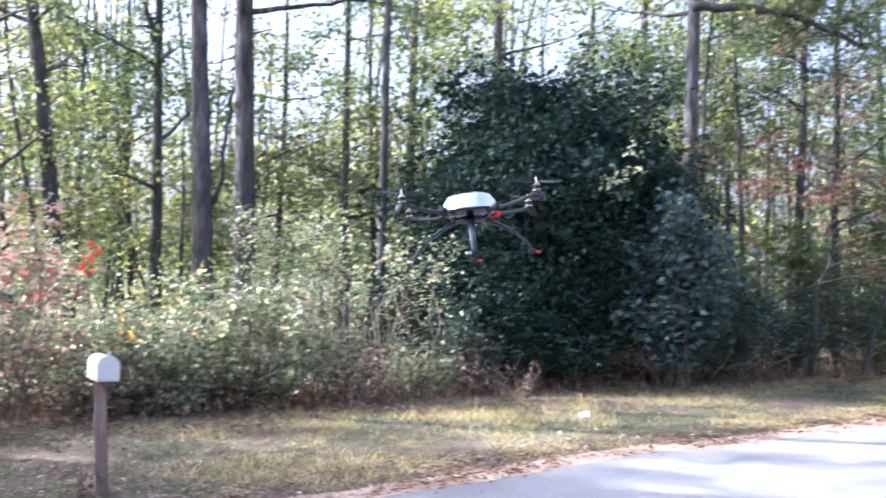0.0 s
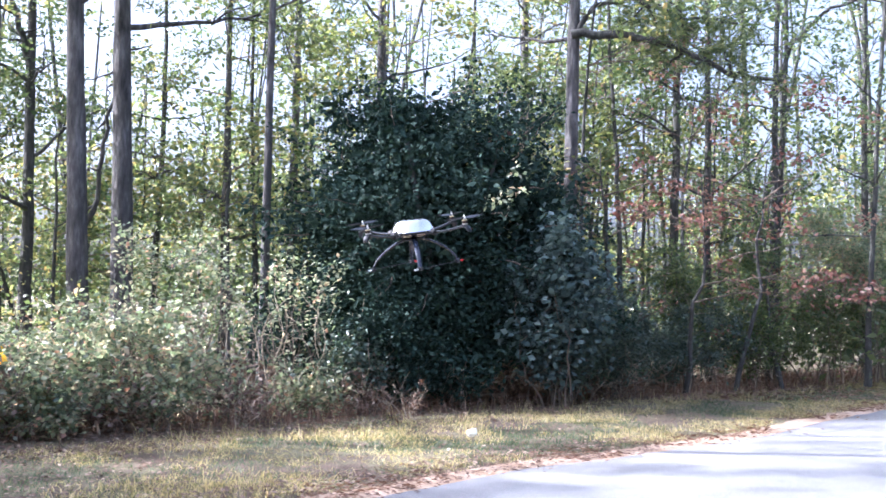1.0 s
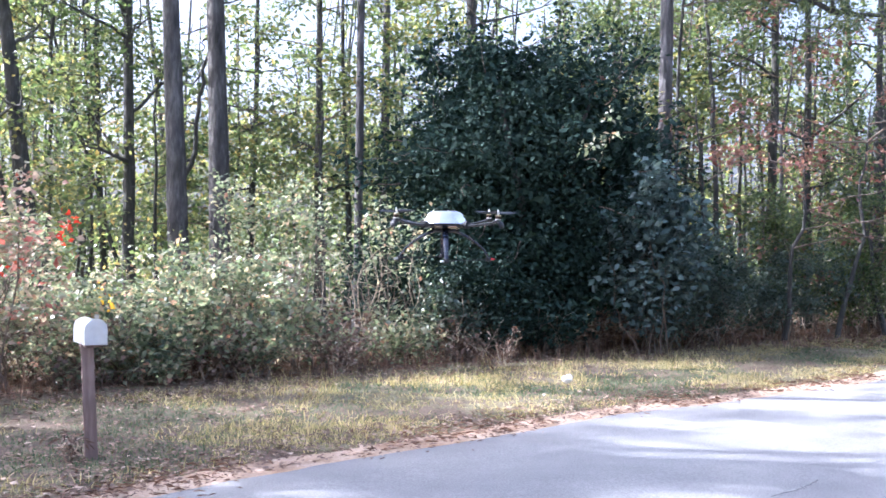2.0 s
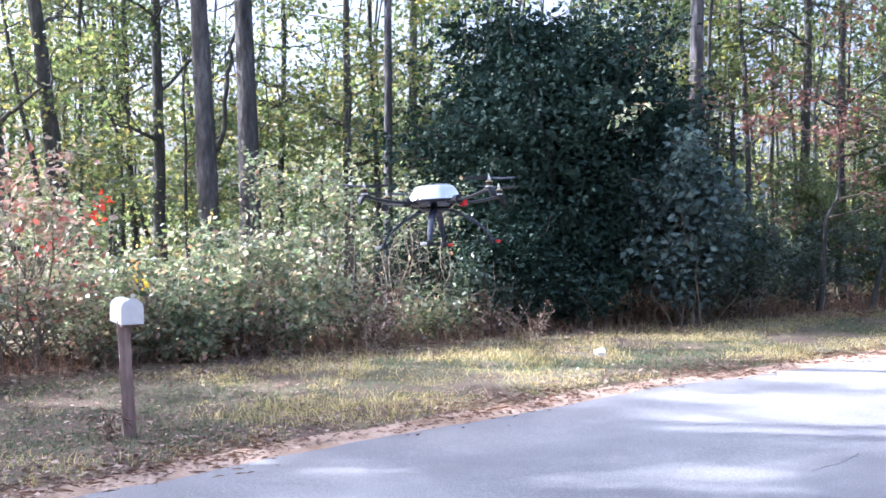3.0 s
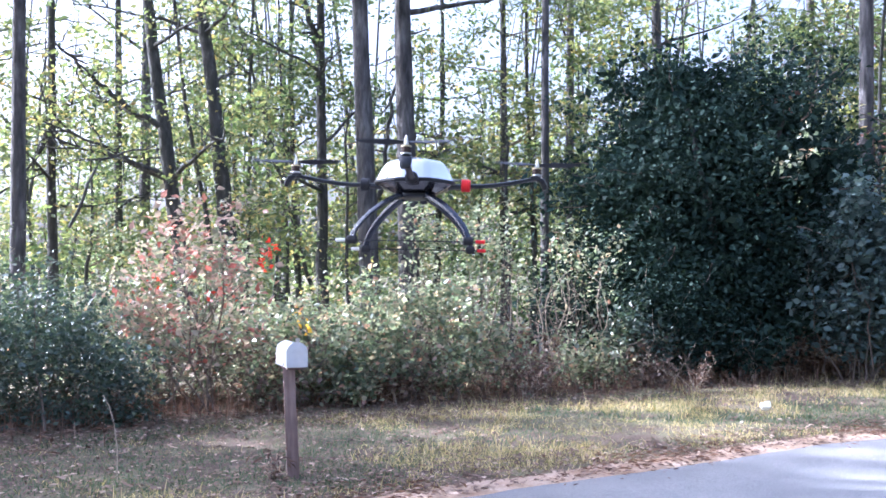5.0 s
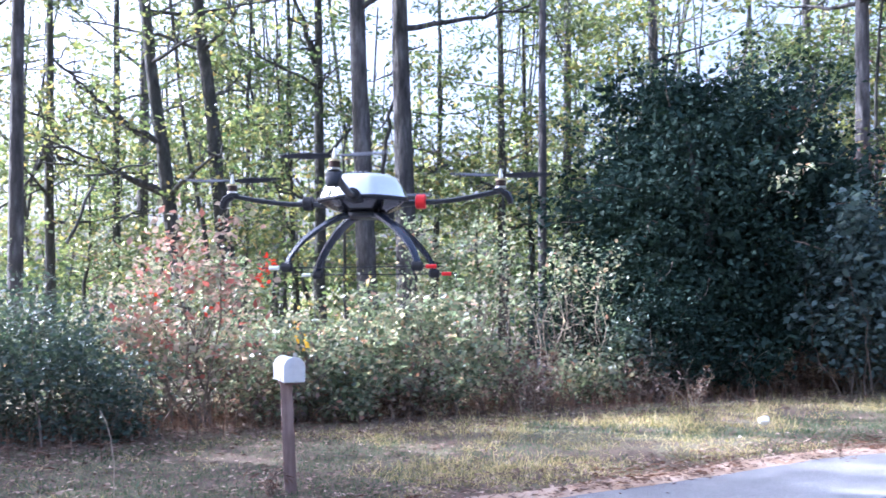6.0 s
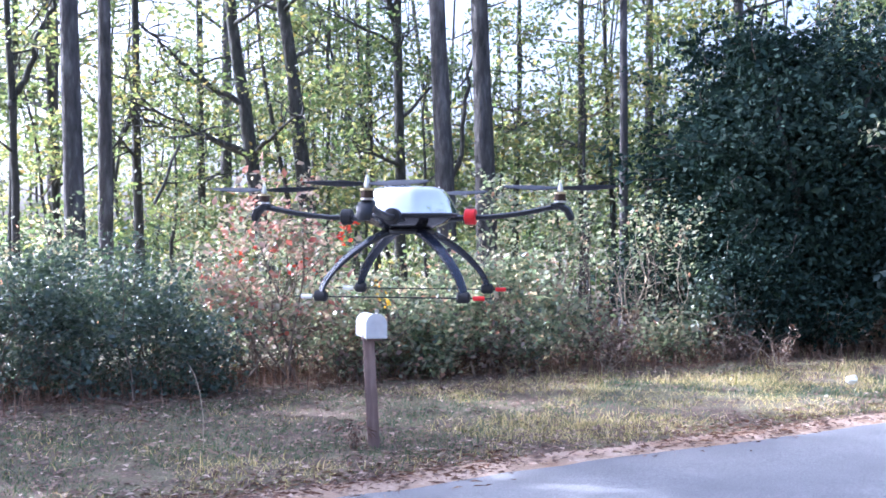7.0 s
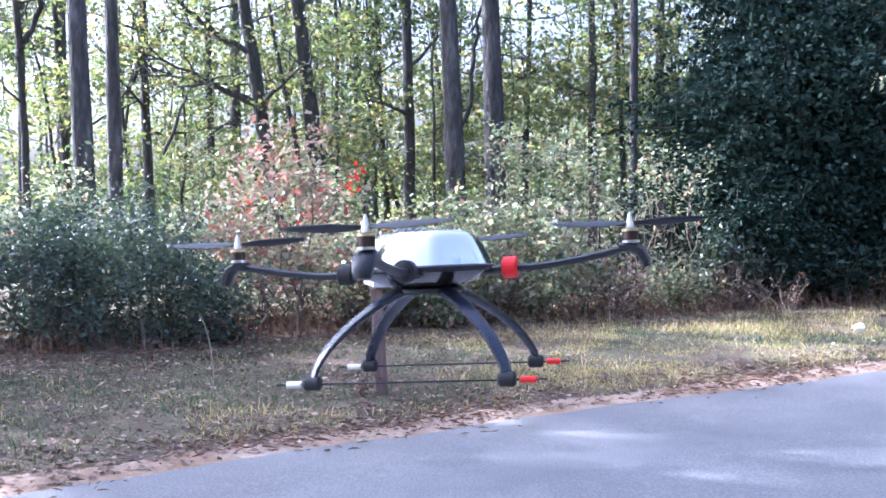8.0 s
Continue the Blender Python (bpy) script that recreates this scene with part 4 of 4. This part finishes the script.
def drone():
    root = tagged(new("quadcopter"), "black carbon quadcopter with a glossy white dome, hovering", "drone")
    part("dome", loft([ring8(r * 1.06, z) for r, z in ((0.157, 0.006), (0.154, 0.014), (0.146, 0.034), (0.136, 0.055), (0.124, 0.075), (0.113, 0.087), (0.098, 0.094), (0.074, 0.098), (0.03, 0.1))]), dome_shell, root, "glossy silver-white dome cover")
    dome = root.children[0]
    for ang in (-124, -112, -100, -88, -76):
        b = bmesh.new()
        bmesh.ops.create_cube(b, size=1)
        bmesh.ops.transform(b, matrix=pose(0, 0, 0, 0, 0, ang) @ Matrix.Translation((0.094, 0, 0.0975)) @ pose(0, 0, 0, 0, 22, 0) @ Matrix.Diagonal((0.016, 0.014, 0.005, 1)), verts=b.verts)
        bmesh.ops.bevel(b, geom=b.edges[:], offset=0.0015, segments=1, affect="EDGES")
        part("mark", b, vent_grey, dome, "plain grey mark on the dome")
    part("rim", loft([ring8(0.167, -0.008), ring8(0.172, -0.003), ring8(0.172, 0.004), ring8(0.164, 0.009)]), carbon, root, "black rim band")
    part("hull", loft([ring8(0.074, -0.046), ring8(0.090, -0.043), ring8(0.138, -0.023), ring8(0.161, -0.0085)]), hull_gloss, root, "tapering hull of dark mirror-glossy carbon")
    part("base_plate", loft([ring8(0.083, -0.062), ring8(0.088, -0.058), ring8(0.088, -0.05), ring8(0.083, -0.0465)]), carbon, root)
    for i, nm in enumerate(("red", "back", "black", "front")):
        rot = pose(0, 0, 0, 0, 0, 90 * i)
        r = np.array([0.12, 0.16, 0.215, 0.27, 0.33, 0.40, 0.46, 0.495, 0.51])
        z = np.array([-0.012, -0.01, -0.006, -0.006, -0.001, 0.009, 0.02, 0.027, 0.028])
        arm = part("arm", bar(np.column_stack([r, r * 0, z]), [0.07, 0.05, 0.032, 0.028, 0.027, 0.027, 0.028, 0.034, 0.036], [0.024, 0.022, 0.02, 0.018, 0.018, 0.018, 0.018, 0.018, 0.018], 0.45), carbon, root, "slim upswept carbon arm")
        arm.matrix_basis = rot
        b = lathe([(0.021, -0.02), (0.027, -0.016), (0.027, 0.016), (0.021, 0.02)], 24)
        bmesh.ops.transform(b, matrix=Matrix.Translation((0.215, 0, -0.004)) @ pose(0, 0, 0, 0, 90, 0), verts=b.verts)
        part("collar", b, red_plastic if nm == "red" else black_rubber, arm, "bright red arm collar" if nm == "red" else "black arm collar")
        b = bar(np.array([(0.487, 0, 0.033), (0.515, 0, 0.031), (0.538, 0, 0.018), (0.549, 0, -0.004), (0.551, 0, -0.018)]), [0.042, 0.05, 0.05, 0.044, 0.034], [0.016, 0.022, 0.026, 0.026, 0.018], 0.5)
        part("motor_mount", b, carbon, arm, "hooked black arm end")
        motor = part("motor", lathe([(0.016, 0.042), (0.019, 0.045), (0.019, 0.073), (0.012, 0.077)], 28), copper, root, "round motor with dark copper windings")
        for z0, mt in ((0.041, silver), (0.069, brass)):
            part("motor_ring", lathe([(0.0185, z0), (0.0208, z0 + 0.001), (0.0208, z0 + 0.006), (0.0185, z0 + 0.007)], 28), mt, motor, "bright metal motor ring")
        motor.matrix_basis = rot @ Matrix.Translation((ARM, 0, 0))
    for sx in (-1, 1):
        for sy in (-1, 1):
            t = np.linspace(0, 1, 12)
            px = 0.05 + 0.184 * (1 - (1 - t) ** 1.45)
            pz = -0.054 - 0.196 * t ** 1.22
            leg = part("landing_leg", bar(np.column_stack([px * sx, px * sy, pz]), np.linspace(0.046, 0.027, 12), np.linspace(0.024, 0.013, 12), 0.5), leg_carbon_sky_tint, root, "curved glossy carbon landing leg")
            b = lathe([(0.012, -0.021), (0.0175, -0.016), (0.0175, 0.016), (0.012, 0.021)], 20)
            bmesh.ops.transform(b, matrix=Matrix.Translation((0.234 * sx, 0.234 * sy, -0.26)) @ pose(0, 0, 0, 0, 90, 0), verts=b.verts)
            part("foot", b, black_rubber, leg, "rounded black rubber foot")
    for sy in (-1, 1):
        rod = part("skid_rod", bar(np.array([(x, 0.234 * sy, -0.262) for x in np.linspace(-0.325, 0.325, 5)]), 0.0045, 0.0045, 0.5), carbon, root, "thin black skid rod")
        for x, mt, lb in ((-0.281, white_plastic, "white rod sleeve"), (0.283, red_plastic, "red rod sleeve")):
            b = lathe([(0.005, -0.019), (0.0075, -0.018), (0.0075, 0.018), (0.005, 0.019)], 14)
            bmesh.ops.transform(b, matrix=Matrix.Translation((x, 0.234 * sy, -0.262)) @ pose(0, 0, 0, 0, 90, 0), verts=b.verts)
            part("sleeve", b, mt, rod, lb)
    props = []
    for i in range(4):
        a = radians(90 * i)
        prop = child("propeller", None, root, "two-bladed propeller, blurred by its spin")
        prop.matrix_basis = pose(ARM * math.cos(a), ARM * math.sin(a), 0.086)
        part("spinner", lathe([(0.009, -0.008), (0.01, 0.002), (0.007, 0.01), (0.0055, 0.018), (0.0035, 0.026), (0.0015, 0.03)], 16), white_plastic, prop, "pale pointed spinner")
        for s in (0, 180):
            x = np.linspace(0.008, 0.19, 12)
            w = np.interp(x, [0.008, 0.03, 0.075, 0.14, 0.18, 0.19], [0.014, 0.024, 0.038, 0.03, 0.02, 0.01])
            b = bar(np.column_stack([x, x * 0, 0.004 + 0.006 * (x / 0.19) ** 2]), w, 0.005, 0.4)
            bmesh.ops.transform(b, matrix=pose(0, 0, 0, 0, 0, s) @ pose(0, 0, 0, 26 if i % 2 else -26), verts=b.verts)
            part("blade", b, blade_mat, prop, "dark carbon blade")
        props.append(prop)
    return root, props


quad, propellers = drone()
# ---- motion ----
FLIGHT = [  # seconds, x, y, z, pitch, roll, heading
    (0.0, 0.321, 6.035, 2.097, -6.6, -2.5, 44.1), (0.5, 0.754, 7.454, 2.230, 1.0, -11.2, 45.2), (1.0, 0.763, 8.206, 2.181, -0.5, -10.0, 45.4),
    (1.5, 0.431, 8.284, 1.978, 4.4, -3.6, 46.4), (2.0, 0.268, 7.930, 1.801, 2.2, -1.7, 46.0), (3.3, -0.181, 6.228, 1.754, -4.1, -1.1, 32.1),
    (3.5, -0.286, 6.119, 1.804, -2.2, -0.5, 27.7), (4.0, -0.616, 5.566, 1.910, 0.1, 0.6, 17.7), (4.5, -0.759, 4.956, 1.977, -2.9, 2.1, 9.9),
    (5.8, -0.853, 3.947, 1.946, -3.0, -1.4, 2.0), (6.0, -0.886, 3.902, 1.915, -2.3, -0.5, 1.3), (6.5, -0.920, 3.711, 1.820, -0.5, -0.8, 1.3),
    (7.0, -0.921, 3.469, 1.679, 1.4, 0.4, 0.9), (7.5, -0.822, 3.031, 1.550, -1.6, 0.5, 0.5), (8.0, -0.648, 2.592, 1.379, -3.6, -3.2, 0.2)]


def motions():
    walk(quad, [(t, pose(x, y, z, p, r, h)) for t, x, y, z, p, r, h in FLIGHT])
    for i, prop in enumerate(propellers):
        turn = 84.0 if i % 2 else -84.0
        base = prop.matrix_basis.translation.copy()
        walk(prop, [(k / FPS, pose(*base, 0, 0, 8 - 3 * i + turn * (k - 8 * FPS))) for k in range(8 * FPS + 1)])


motions()
